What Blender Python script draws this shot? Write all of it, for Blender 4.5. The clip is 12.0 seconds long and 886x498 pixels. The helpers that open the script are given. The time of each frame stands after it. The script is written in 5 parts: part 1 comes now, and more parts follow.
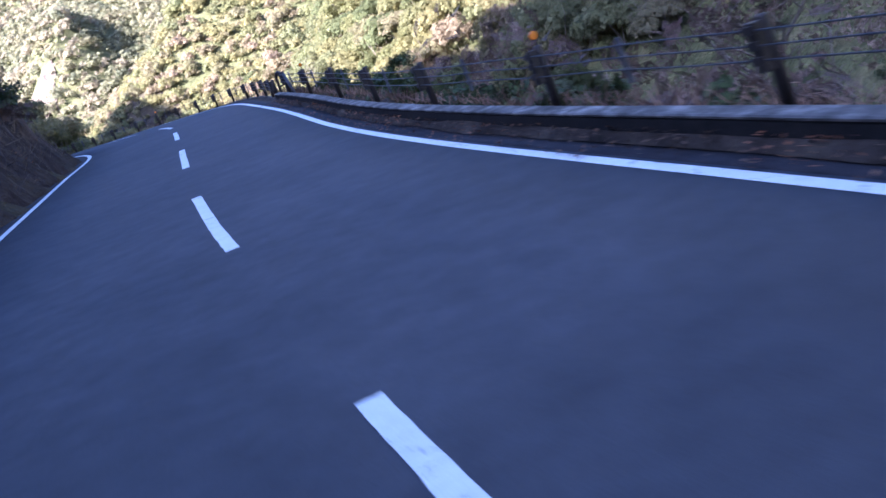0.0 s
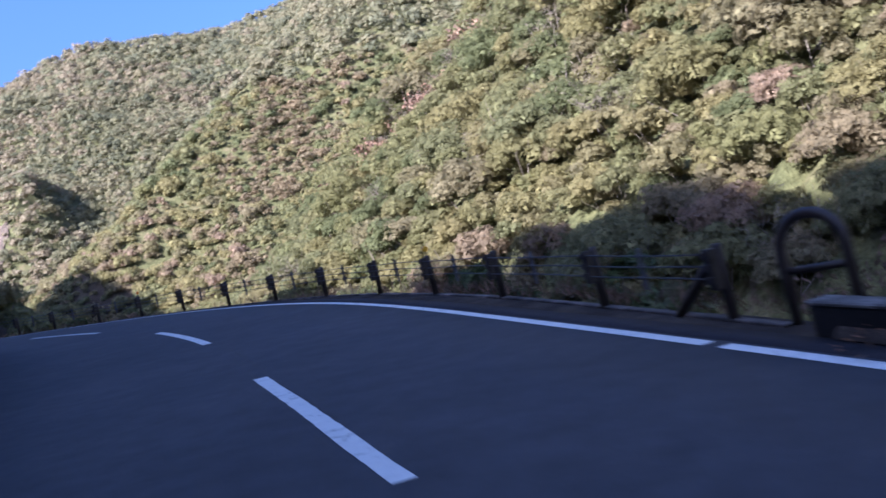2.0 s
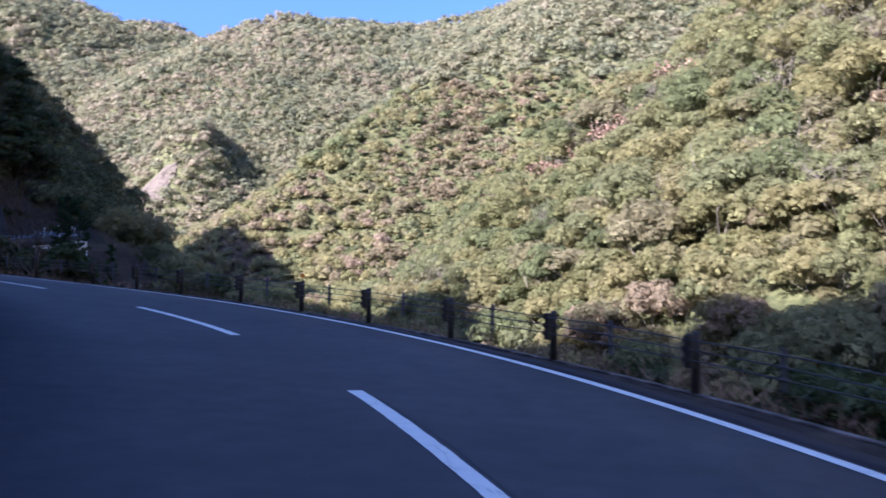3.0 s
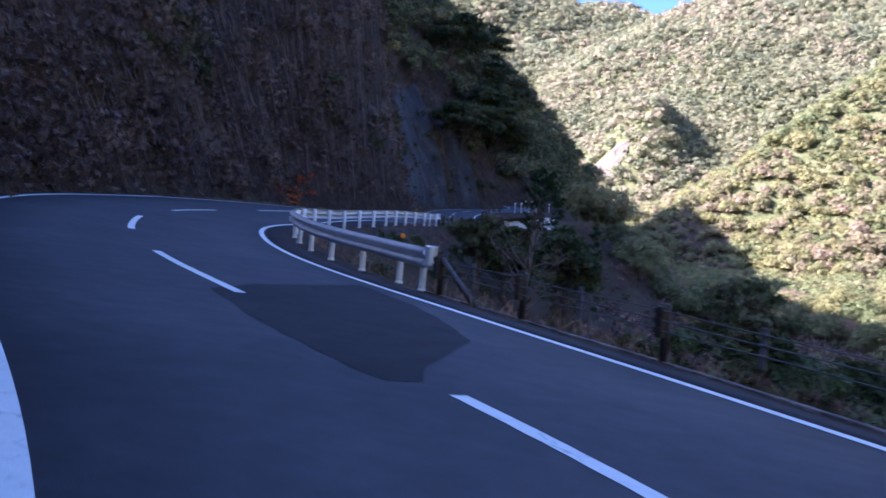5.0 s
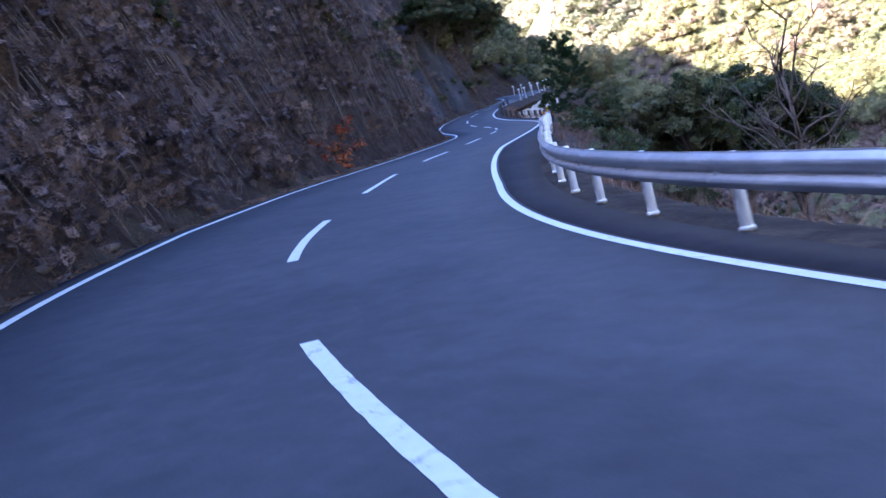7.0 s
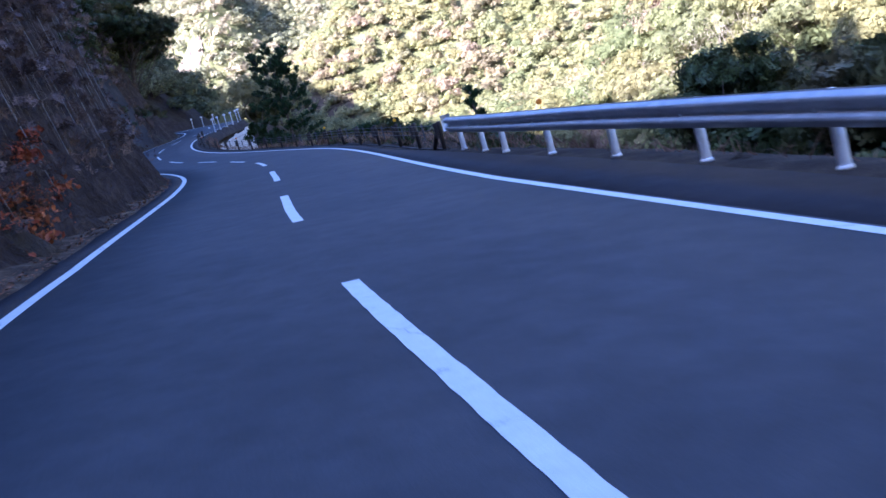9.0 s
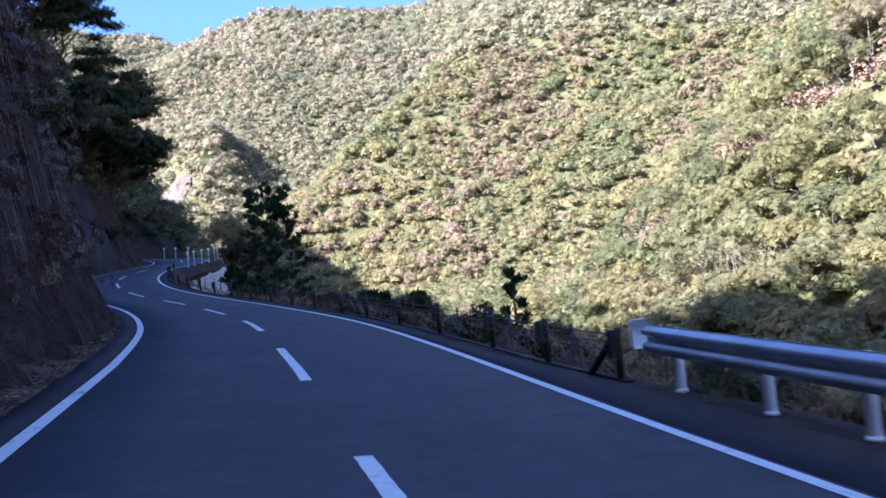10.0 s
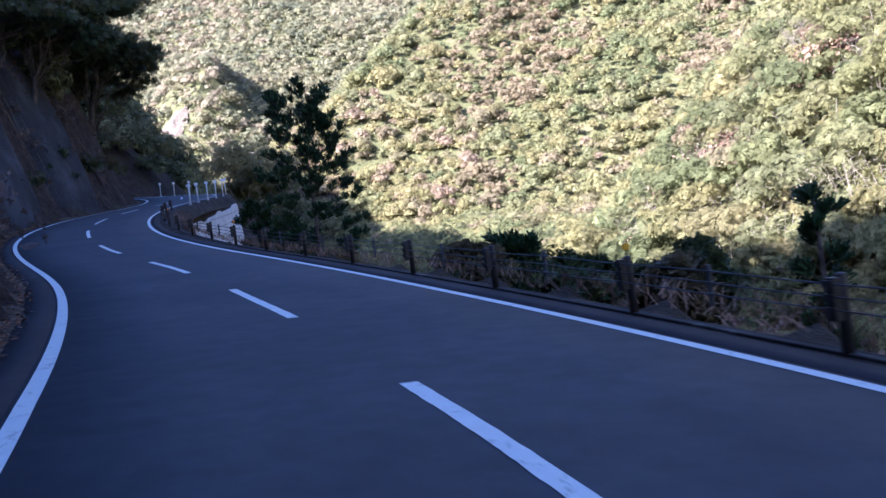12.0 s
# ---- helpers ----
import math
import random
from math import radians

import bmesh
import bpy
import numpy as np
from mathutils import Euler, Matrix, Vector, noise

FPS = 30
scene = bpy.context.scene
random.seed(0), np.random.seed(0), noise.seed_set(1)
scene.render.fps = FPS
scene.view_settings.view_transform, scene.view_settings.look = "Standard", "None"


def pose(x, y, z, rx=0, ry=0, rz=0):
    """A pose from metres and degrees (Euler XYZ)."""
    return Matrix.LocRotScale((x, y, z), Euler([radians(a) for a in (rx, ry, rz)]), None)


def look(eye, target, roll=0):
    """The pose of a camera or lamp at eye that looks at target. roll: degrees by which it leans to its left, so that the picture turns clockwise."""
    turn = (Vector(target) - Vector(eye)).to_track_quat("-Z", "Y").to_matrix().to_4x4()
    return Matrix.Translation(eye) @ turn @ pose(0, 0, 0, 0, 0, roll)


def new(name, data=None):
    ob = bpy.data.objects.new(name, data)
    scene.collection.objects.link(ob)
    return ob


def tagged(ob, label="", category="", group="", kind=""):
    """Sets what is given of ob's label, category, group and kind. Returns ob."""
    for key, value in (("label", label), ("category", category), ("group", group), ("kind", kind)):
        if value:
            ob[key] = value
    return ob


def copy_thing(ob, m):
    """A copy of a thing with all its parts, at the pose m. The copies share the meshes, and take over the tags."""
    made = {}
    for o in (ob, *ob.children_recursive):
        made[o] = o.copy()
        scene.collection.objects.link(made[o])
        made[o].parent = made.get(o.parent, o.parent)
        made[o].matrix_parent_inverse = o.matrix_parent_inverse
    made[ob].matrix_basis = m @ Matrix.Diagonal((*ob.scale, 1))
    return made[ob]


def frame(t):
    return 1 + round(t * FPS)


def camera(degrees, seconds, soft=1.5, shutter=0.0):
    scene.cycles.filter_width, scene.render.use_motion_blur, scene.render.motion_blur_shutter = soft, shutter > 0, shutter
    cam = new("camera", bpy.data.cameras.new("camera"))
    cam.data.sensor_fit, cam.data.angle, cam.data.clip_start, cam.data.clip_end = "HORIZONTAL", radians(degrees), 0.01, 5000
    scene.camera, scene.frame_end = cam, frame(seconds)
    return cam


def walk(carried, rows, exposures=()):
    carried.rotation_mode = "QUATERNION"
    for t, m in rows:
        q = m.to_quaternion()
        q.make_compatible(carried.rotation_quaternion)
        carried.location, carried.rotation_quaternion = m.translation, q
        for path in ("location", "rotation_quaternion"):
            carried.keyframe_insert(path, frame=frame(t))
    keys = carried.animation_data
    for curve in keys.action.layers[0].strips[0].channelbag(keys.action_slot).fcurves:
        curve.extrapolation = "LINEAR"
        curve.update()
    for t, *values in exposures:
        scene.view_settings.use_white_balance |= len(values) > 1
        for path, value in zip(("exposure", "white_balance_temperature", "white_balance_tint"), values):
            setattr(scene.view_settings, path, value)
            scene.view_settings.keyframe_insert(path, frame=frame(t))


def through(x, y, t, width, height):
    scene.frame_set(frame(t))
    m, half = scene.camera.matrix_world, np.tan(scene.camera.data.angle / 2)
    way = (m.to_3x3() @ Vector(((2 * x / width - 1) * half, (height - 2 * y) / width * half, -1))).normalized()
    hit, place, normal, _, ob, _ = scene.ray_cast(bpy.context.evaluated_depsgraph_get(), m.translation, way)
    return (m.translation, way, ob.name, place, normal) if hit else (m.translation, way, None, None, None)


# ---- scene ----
cam = camera(52.0, 12.0, soft=1.5, shutter=0.2)
PATH = [
    (0, pose(-0.115, 0.209, -0.089, 78.56, 21.49, -0.05)),
    (0.5, pose(-2.794, 5.974, 0.345, 81.44, 22.06, -2.02)),
    (1, pose(-5.053, 11.885, 0.773, 89.13, 21.49, -3.98)),
    (1.5, pose(-6.728, 17.550, 1.350, 90.79, 17.87, -6.89)),
    (2, pose(-8.291, 23.224, 1.856, 91.45, 13.53, -3.08)),
    (2.5, pose(-9.835, 28.603, 2.364, 92.39, 6.01, 1.70)),
    (3, pose(-11.697, 33.530, 2.819, 93.72, -0.62, 4.86)),
    (3.2, pose(-12.558, 35.454, 2.990, 93.57, -2.38, 9.58)),
    (4.8, pose(-22.341, 49.502, 4.363, 91.48, -5.46, 29.15)),
    (5, pose(-23.614, 50.753, 4.506, 91.06, -5.08, 31.90)),
    (5.5, pose(-27.079, 53.562, 4.933, 91.31, -1.86, 37.16)),
    (6, pose(-31.464, 56.593, 5.325, 90.89, 3.80, 39.10)),
    (6.5, pose(-35.268, 59.132, 5.702, 89.70, 12.14, 32.71)),
    (7, pose(-39.174, 61.942, 6.085, 85.52, 14.23, 29.28)),
    (7.2, pose(-40.728, 63.251, 6.252, 85.88, 14.70, 25.58)),
    (8.8, pose(-50.563, 75.776, 7.361, 82.24, 16.49, 8.43)),
    (9, pose(-51.475, 77.622, 7.498, 82.25, 15.60, 6.76)),
    (9.5, pose(-53.463, 82.157, 7.878, 85.83, 10.66, 4.68)),
    (10, pose(-55.305, 86.841, 8.227, 92.99, 5.40, 4.62)),
    (10.5, pose(-57.043, 91.559, 8.476, 92.48, 5.07, 6.53)),
    (11, pose(-58.767, 96.324, 8.695, 91.32, 6.20, 5.57)),
    (11.5, pose(-60.512, 101.000, 8.925, 90.04, 6.10, 4.82)),
    (12, pose(-62.238, 105.685, 9.234, 88.74, 7.02, 4.77)),
]
EXPOSURES = [(0, 3.4, 4480, 31), (0.5, 3.25, 4480, 31), (1, 2.58, 4560, 31), (1.5, 2.52, 4480, 31), (2, 2.22, 4480, 31), (2.5, 2.1, 4480, 31), (3.2, 2.55, 4480, 31), (4.8, 2.85, 4480, 31), (5.5, 3.5, 4480, 31), (6, 3.7, 4620, 31), (6.5, 4.1, 4800, 31), (7.1, 4.12, 4720, 31), (8.8, 3.75, 4480, 31), (9.5, 3.2, 4300, 31), (10, 2.85, 4480, 31), (10.5, 2.68, 4480, 31), (11, 2.86, 4480, 31), (12, 3.0, 4480, 31)]
walk(cam, PATH, EXPOSURES)

# ---- daylight: low sun behind the cut slope, the road lies in open shade ----
SUN_EL, SUN_AZ = 34.0, 229.0   # degrees; azimuth clockwise from +y
world = bpy.data.worlds.new("world")
scene.world = world
world.use_nodes = True
wn = world.node_tree.nodes
sky = wn.new("ShaderNodeTexSky")
sky.sky_type, sky.sun_disc = "NISHITA", False
sky.sun_elevation, sky.sun_rotation = radians(SUN_EL), radians(SUN_AZ)
sky.altitude, sky.air_density, sky.dust_density, sky.ozone_density = 300, 1.3, 6.0, 4.0
world.node_tree.links.new(sky.outputs[0], wn["Background"].inputs[0])
wn["Background"].inputs[1].default_value = 0.05
sun = new("sun", bpy.data.lights.new("sun", "SUN"))
sun.data.energy, sun.data.angle, sun.data.color = 5.0, radians(0.53), (1.0, 0.82, 0.5)
_a, _e = radians(SUN_AZ), radians(SUN_EL)
SUN_DIR = Vector((math.sin(_a) * math.cos(_e), math.cos(_a) * math.cos(_e), math.sin(_e)))
sun.matrix_world = look((SUN_DIR * 300)[:], (0, 0, 0))


# ---- materials ----
def material(name, rough=0.8, metal=0.0, spec=0.3):
    m = bpy.data.materials.new(name)
    m.use_nodes = True
    b = m.node_tree.nodes["Principled BSDF"]
    b.inputs["Roughness"].default_value, b.inputs["Metallic"].default_value = rough, metal
    b.inputs["Specular IOR Level"].default_value = spec
    return m, m.node_tree.nodes, m.node_tree.links, b


def ramp(nodes, stops):
    r = nodes.new("ShaderNodeValToRGB")
    e = r.color_ramp.elements
    while len(e) < len(stops):
        e.new(0.5)
    for el, (p, c) in zip(e, stops):
        el.position, el.color = p, (*c, 1)
    return r


def tex_noise(nodes, links, scale, detail=4, rough=0.6, vec=None, dist=0.0):
    n = nodes.new("ShaderNodeTexNoise")
    n.inputs["Scale"].default_value, n.inputs["Detail"].default_value = scale, detail
    n.inputs["Roughness"].default_value, n.inputs["Distortion"].default_value = rough, dist
    if vec:
        links.new(vec, n.inputs["Vector"])
    return n


def mixed(nodes, links, fac, a, b, mode="MIX"):
    m = nodes.new("ShaderNodeMix")
    m.data_type, m.blend_type = "RGBA", mode
    for sock, v in ((m.inputs["Factor"], fac), (m.inputs["A"], a), (m.inputs["B"], b)):
        if hasattr(v, "links"):
            links.new(v, sock)
        elif isinstance(v, tuple):
            sock.default_value = (*v, 1)
        else:
            sock.default_value = v
    return m.outputs["Result"]


def bump(nodes, links, b, height, strength=0.4, dist=0.05):
    n = nodes.new("ShaderNodeBump")
    n.inputs["Strength"].default_value, n.inputs["Distance"].default_value = strength, dist
    links.new(height, n.inputs["Height"])
    links.new(n.outputs[0], b.inputs["Normal"])


def world_pos(nodes):
    return nodes.new("ShaderNodeNewGeometry").outputs["Position"]


def surface(name, stops, scale, fine, rough=0.85, strength=0.4, dist=0.03, spec=0.3, metal=0.0, grain=0.35):
    """Two-scale procedural surface: large blotches through a ramp, fine grain over it, relief from both."""
    m, n, l, b = material(name, rough, metal, spec)
    p = world_pos(n)
    big, small = tex_noise(n, l, scale, 5, 0.6, p), tex_noise(n, l, fine, 3, 0.6, p)
    r = ramp(n, stops)
    l.new(big.outputs[0], r.inputs[0])
    g = ramp(n, [(0.25, (1 - grain,) * 3), (0.75, (1 + grain,) * 3)])
    l.new(small.outputs[0], g.inputs[0])
    l.new(mixed(n, l, 1.0, r.outputs[0], g.outputs[0], "MULTIPLY"), b.inputs["Base Color"])
    bump(n, l, b, small.outputs[0], strength, dist)
    return m


def leaf_gaps(n, l, p, shader, scale):
    """Open gaps between the leaves or twigs of a spray."""
    holes = tex_noise(n, l, scale, 2, 0.6, p)
    gap = ramp(n, [(0.47, (0, 0, 0)), (0.5, (1, 1, 1))])
    l.new(holes.outputs[0], gap.inputs[0])
    out = n.new("ShaderNodeMixShader")
    l.new(gap.outputs[0], out.inputs[0])
    l.new(n.new("ShaderNodeBsdfTransparent").outputs[0], out.inputs[1])
    l.new(shader.outputs[0], out.inputs[2])
    return out


def leafy(name, stops, cell, jitter=0.35, through=0.25, gaps=0.0):
    """Foliage: one hue a crown, by cells in space, and a shade of its own a leaf."""
    m, n, l, b = material(name, 0.65, 0, 0.25)
    p = world_pos(n)
    v = n.new("ShaderNodeTexVoronoi")
    v.inputs["Scale"].default_value = 1 / cell
    l.new(p, v.inputs["Vector"])
    sep = n.new("ShaderNodeSeparateColor")
    l.new(v.outputs["Color"], sep.inputs[0])
    big = tex_noise(n, l, 0.02, 3, 0.5, p)
    add = n.new("ShaderNodeMath")
    add.operation = "MULTIPLY_ADD"
    l.new(big.outputs[0], add.inputs[0])
    add.inputs[1].default_value = 0.9
    l.new(sep.outputs[0], add.inputs[2])
    half = n.new("ShaderNodeMath")
    half.operation = "MULTIPLY_ADD"
    l.new(add.outputs[0], half.inputs[0])
    half.inputs[1].default_value, half.inputs[2].default_value = 0.75, -0.18
    r = ramp(n, stops)
    l.new(half.outputs[0], r.inputs[0])
    isl = n.new("ShaderNodeNewGeometry").outputs["Random Per Island"]
    g = ramp(n, [(0.0, (1 - jitter,) * 3), (1.0, (1 + jitter,) * 3)])
    l.new(isl, g.inputs[0])
    col = mixed(n, l, 1.0, r.outputs[0], g.outputs[0], "MULTIPLY")
    spray = tex_noise(n, l, 2.2 if cell < 6 else 0.9, 4, 0.7, p)
    h = ramp(n, [(0.32, (0.7,) * 3), (0.68, (1.28,) * 3)])
    l.new(spray.outputs[0], h.inputs[0])
    col = mixed(n, l, 1.0, col, h.outputs[0], "MULTIPLY")
    l.new(col, b.inputs["Base Color"])
    bump(n, l, b, spray.outputs[0], 0.5, 0.03 * cell)
    if through:
        t = n.new("ShaderNodeBsdfTranslucent")
        l.new(col, t.inputs[0])
        mx = n.new("ShaderNodeMixShader")
        mx.inputs[0].default_value = through
        l.new(b.outputs[0], mx.inputs[1])
        l.new(t.outputs[0], mx.inputs[2])
        l.new((leaf_gaps(n, l, p, mx, gaps) if gaps else mx).outputs[0], n["Material Output"].inputs[0])
    return m


def crown_material(name, stops, jitter=0.2, through=0.3, fine=1.6, relief=0.25, gaps=0.0):
    """Foliage with one hue a tree (the attribute "tone"), sprays with crevice shade in their colour, and gaps between
    the leaves of a spray.
    """
    m, n, l, b = material(name, 0.7, 0, 0.08)
    at = n.new("ShaderNodeAttribute")
    at.attribute_name = "tone"
    p = world_pos(n)
    r = ramp(n, stops)
    l.new(at.outputs["Fac"], r.inputs[0])
    g = ramp(n, [(0.0, (1 - jitter,) * 3), (1.0, (1 + jitter,) * 3)])
    l.new(n.new("ShaderNodeNewGeometry").outputs["Random Per Island"], g.inputs[0])
    col = mixed(n, l, 1.0, r.outputs[0], g.outputs[0], "MULTIPLY")
    spray = tex_noise(n, l, fine, 4, 0.75, p)
    # tint follows the relief noise: cooler dark hollows, warmer light tops, as painted shading
    h = ramp(n, [(0.32, (0.8, 0.82, 0.84)), (0.68, (1.18, 1.15, 1.1))])
    l.new(spray.outputs[0], h.inputs[0])
    col = mixed(n, l, 1.0, col, h.outputs[0], "MULTIPLY")
    l.new(col, b.inputs["Base Color"])
    bump(n, l, b, spray.outputs[0], 0.8, relief)
    t = n.new("ShaderNodeBsdfTranslucent")
    l.new(col, t.inputs[0])
    mx = n.new("ShaderNodeMixShader")
    mx.inputs[0].default_value = through
    l.new(b.outputs[0], mx.inputs[1])
    l.new(t.outputs[0], mx.inputs[2])
    l.new((leaf_gaps(n, l, p, mx, gaps) if gaps else mx).outputs[0], n["Material Output"].inputs[0])
    return m


def tones(k, *colours):
    """Even stops of a ramp, all colours times k."""
    return [(0.04 + 0.92 * i / (len(colours) - 1), tuple(k * v for v in c)) for i, c in enumerate(colours)]


def asphalt_material(name, lo, hi, spec=0.25):
    m, n, l, b = material(name, 0.8, 0, spec)
    p = world_pos(n)
    big = tex_noise(n, l, 0.35, 5, 0.6, p)
    mid = tex_noise(n, l, 3.0, 4, 0.6, p)
    fine = tex_noise(n, l, 140, 2, 0.7, p)
    r = ramp(n, [(0.3, lo), (0.7, hi)])
    l.new(big.outputs[0], r.inputs[0])
    c = mixed(n, l, 0.45, r.outputs[0], mid.outputs[0], "OVERLAY")
    g = ramp(n, [(0.3, (0.72,) * 3), (0.72, (1.35,) * 3)])
    l.new(fine.outputs[0], g.inputs[0])
    c = mixed(n, l, 1.0, c, g.outputs[0], "MULTIPLY")
    l.new(c, b.inputs["Base Color"])
    bump(n, l, b, fine.outputs[0], 0.5, 0.006)
    return m


ASPHALT = asphalt_material("asphalt", (0.039, 0.041, 0.047), (0.059, 0.06, 0.067))
ASPHALT_DARK = asphalt_material("asphalt_repair", (0.022, 0.021, 0.023), (0.034, 0.033, 0.034), 0.12)
ASPHALT_EDGE = asphalt_material("asphalt_edge", (0.022, 0.021, 0.024), (0.037, 0.035, 0.038), 0.12)
TAR = surface("tar_joint", [(0.3, (0.02, 0.02, 0.022)), (0.7, (0.042, 0.042, 0.046))], 2, 60, 0.7)


def paint_material():
    m, n, l, b = material("road_paint", 0.6, 0, 0.35)
    p = world_pos(n)
    wear = tex_noise(n, l, 9, 6, 0.75, p)
    r = ramp(n, [(0.28, (0.14, 0.14, 0.15)), (0.36, (0.64, 0.65, 0.61)), (0.8, (0.78, 0.79, 0.74))])
    l.new(wear.outputs[0], r.inputs[0])
    fine = tex_noise(n, l, 120, 2, 0.6, p)
    g = ramp(n, [(0.3, (0.85,) * 3), (0.7, (1.06,) * 3)])
    l.new(fine.outputs[0], g.inputs[0])
    bent = n.new("ShaderNodeVectorMath")   # thin cracks that wander across the paint
    bent.operation = "MULTIPLY_ADD"
    l.new(tex_noise(n, l, 5, 3, 0.6, p).outputs[1], bent.inputs[0])
    bent.inputs[1].default_value = (0.35, 0.35, 0.0)
    l.new(p, bent.inputs[2])
    cell = n.new("ShaderNodeTexVoronoi")
    cell.feature = "DISTANCE_TO_EDGE"
    cell.inputs["Scale"].default_value = 1.3
    l.new(bent.outputs[0], cell.inputs["Vector"])
    crack = ramp(n, [(0.003, (0.5, 0.51, 0.5)), (0.009, (1, 1, 1))])
    l.new(cell.outputs["Distance"], crack.inputs[0])
    c = mixed(n, l, 1.0, r.outputs[0], g.outputs[0], "MULTIPLY")
    l.new(mixed(n, l, 1.0, c, crack.outputs[0], "MULTIPLY"), b.inputs["Base Color"])
    bump(n, l, b, fine.outputs[0], 0.3, 0.004)
    return m


PAINT = paint_material()
CONCRETE = surface("concrete", [(0.35, (0.06, 0.058, 0.052)), (0.7, (0.24, 0.23, 0.215))], 1.5, 30, 0.9, 0.4, 0.01)
# near black throughout, far darker than the coping
DARK_CONCRETE = surface("dark_concrete", [(0.3, (0.008, 0.008, 0.009)), (0.7, (0.02, 0.019, 0.019))], 2.0, 30, 0.9, 0.5, 0.012)
PALE_KERB = surface("pale_worn_kerb", [(0.35, (0.03, 0.027, 0.025)), (0.5, (0.075, 0.066, 0.058)), (0.68, (0.19, 0.165, 0.145))], 2.5, 30, 0.9, 0.5, 0.012)
KERB = surface("worn_kerb", [(0.4, (0.018, 0.016, 0.015)), (0.6, (0.034, 0.031, 0.028)), (0.75, (0.16, 0.15, 0.135))], 0.9, 30, 0.9, 0.5, 0.012)
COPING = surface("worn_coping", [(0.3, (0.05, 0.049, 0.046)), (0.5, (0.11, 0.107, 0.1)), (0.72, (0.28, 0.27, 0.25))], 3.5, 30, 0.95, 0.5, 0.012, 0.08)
WALL_WHITE = surface("pale_concrete", [(0.3, (0.5, 0.5, 0.5)), (0.7, (0.72, 0.71, 0.69))], 0.8, 20, 0.85, 0.3, 0.01, grain=0.12)
STEEL = surface("galvanised_steel", [(0.3, (0.44, 0.46, 0.48)), (0.7, (0.62, 0.63, 0.64))], 3, 60, 0.42, 0.08, 0.002, 0.5, 0.55, grain=0.1)
POST_GREY = surface("pale_grey_paint", [(0.3, (0.82, 0.83, 0.84)), (0.7, (0.93, 0.93, 0.93))], 4, 60, 0.5, 0.1, 0.002, 0.4, 0.0, grain=0.1)
BROWN = surface("dark_brown_paint", [(0.3, (0.016, 0.013, 0.011)), (0.7, (0.04, 0.03, 0.025))], 5, 60, 0.5, 0.1, 0.002, 0.4, grain=0.2)
SPACER = surface("grey_brown_paint", [(0.3, (0.05, 0.05, 0.055)), (0.7, (0.1, 0.1, 0.105))], 5, 60, 0.5, 0.1, 0.002, 0.4, grain=0.2)
NET_ROPE = surface("net_rope", [(0.3, (0.16, 0.15, 0.14)), (0.7, (0.32, 0.3, 0.28))], 10, 100, 0.7, 0.3, 0.002, 0.3)
CABLE = surface("wire_rope", [(0.3, (0.035, 0.035, 0.038)), (0.7, (0.08, 0.08, 0.08))], 20, 200, 0.5, 0.3, 0.002, 0.4, 0.3)
WHITE_POLE = surface("white_pole_paint", [(0.3, (0.68, 0.68, 0.68)), (0.7, (0.8, 0.8, 0.8))], 5, 50, 0.5, 0.1, 0.002, grain=0.08)
ORANGE, _n, _l, _b = material("orange_reflector", 0.25, 0, 0.6)
_b.inputs["Base Color"].default_value = (0.8, 0.24, 0.01, 1)
_b.inputs["Transmission Weight"].default_value = 0.15
YELLOW, _n, _l, _b = material("yellow_reflector", 0.25, 0, 0.6)
_b.inputs["Base Color"].default_value = (0.8, 0.42, 0.01, 1)
BARK = surface("bark", [(0.3, (0.06, 0.045, 0.035)), (0.7, (0.15, 0.12, 0.095))], 3, 25, 0.9, 0.8, 0.03)
PALE_BARK = surface("pale_twigs", [(0.3, (0.14, 0.115, 0.09)), (0.7, (0.27, 0.23, 0.185))], 1, 20, 0.9, 0.3, 0.02)
VINE = surface("dry_vines", [(0.3, (0.08, 0.062, 0.05)), (0.7, (0.22, 0.18, 0.145))], 1, 20, 0.9, 0.3, 0.02)

GREENS = ((0.074, 0.080, 0.036), (0.092, 0.100, 0.046), (0.123, 0.118, 0.050), (0.108, 0.110, 0.054), (0.136, 0.124, 0.054), (0.148, 0.130, 0.058),
          (0.127, 0.114, 0.062), (0.146, 0.120, 0.072), (0.164, 0.122, 0.084))
# far greens turned greyer and bluer: distance haze mixed into the leaf colour
HAZE_GREENS = ((0.076, 0.078, 0.048), (0.090, 0.090, 0.053), (0.108, 0.102, 0.056), (0.099, 0.097, 0.058), (0.120, 0.108, 0.061), (0.113, 0.104, 0.062), (0.125, 0.110, 0.068), (0.136, 0.114, 0.075))
WOODS_LEAF = crown_material("evergreen_leaves", tones(1.62, *GREENS), 0.16, 0.52, 1.5, 0.1, 8.0)
WOODS_CORE = crown_material("inner_foliage", tones(1.75, *GREENS), 0.1, 0.3, 1.8, 0.4, 3.0)
WOODS_MID = crown_material("mid_woods", tones(1.75, *GREENS), 0.12, 0.5, 0.75, 0.2, 5.0)
MID_CORE = crown_material("mid_inner_foliage", tones(1.8, *GREENS), 0.1, 0.3, 0.9, 0.5, 1.6)
WOODS_DISTANT = crown_material("haze_tinted_woods", tones(1.95, *HAZE_GREENS), 0.12, 0.35, 0.36, 0.3, 3.0)
DISTANT_CORE = crown_material("distant_inner_foliage", tones(1.65, *HAZE_GREENS), 0.1, 0.3, 0.4, 1.5, 0.8)
# the sunlit leaves' greens at little over half: slope shade in the colour
WOODS_SHADE_TINT = crown_material("shade_tinted_woods", tones(0.9, *GREENS), 0.25, 0.25, 1.8, 0.1, 6.0)
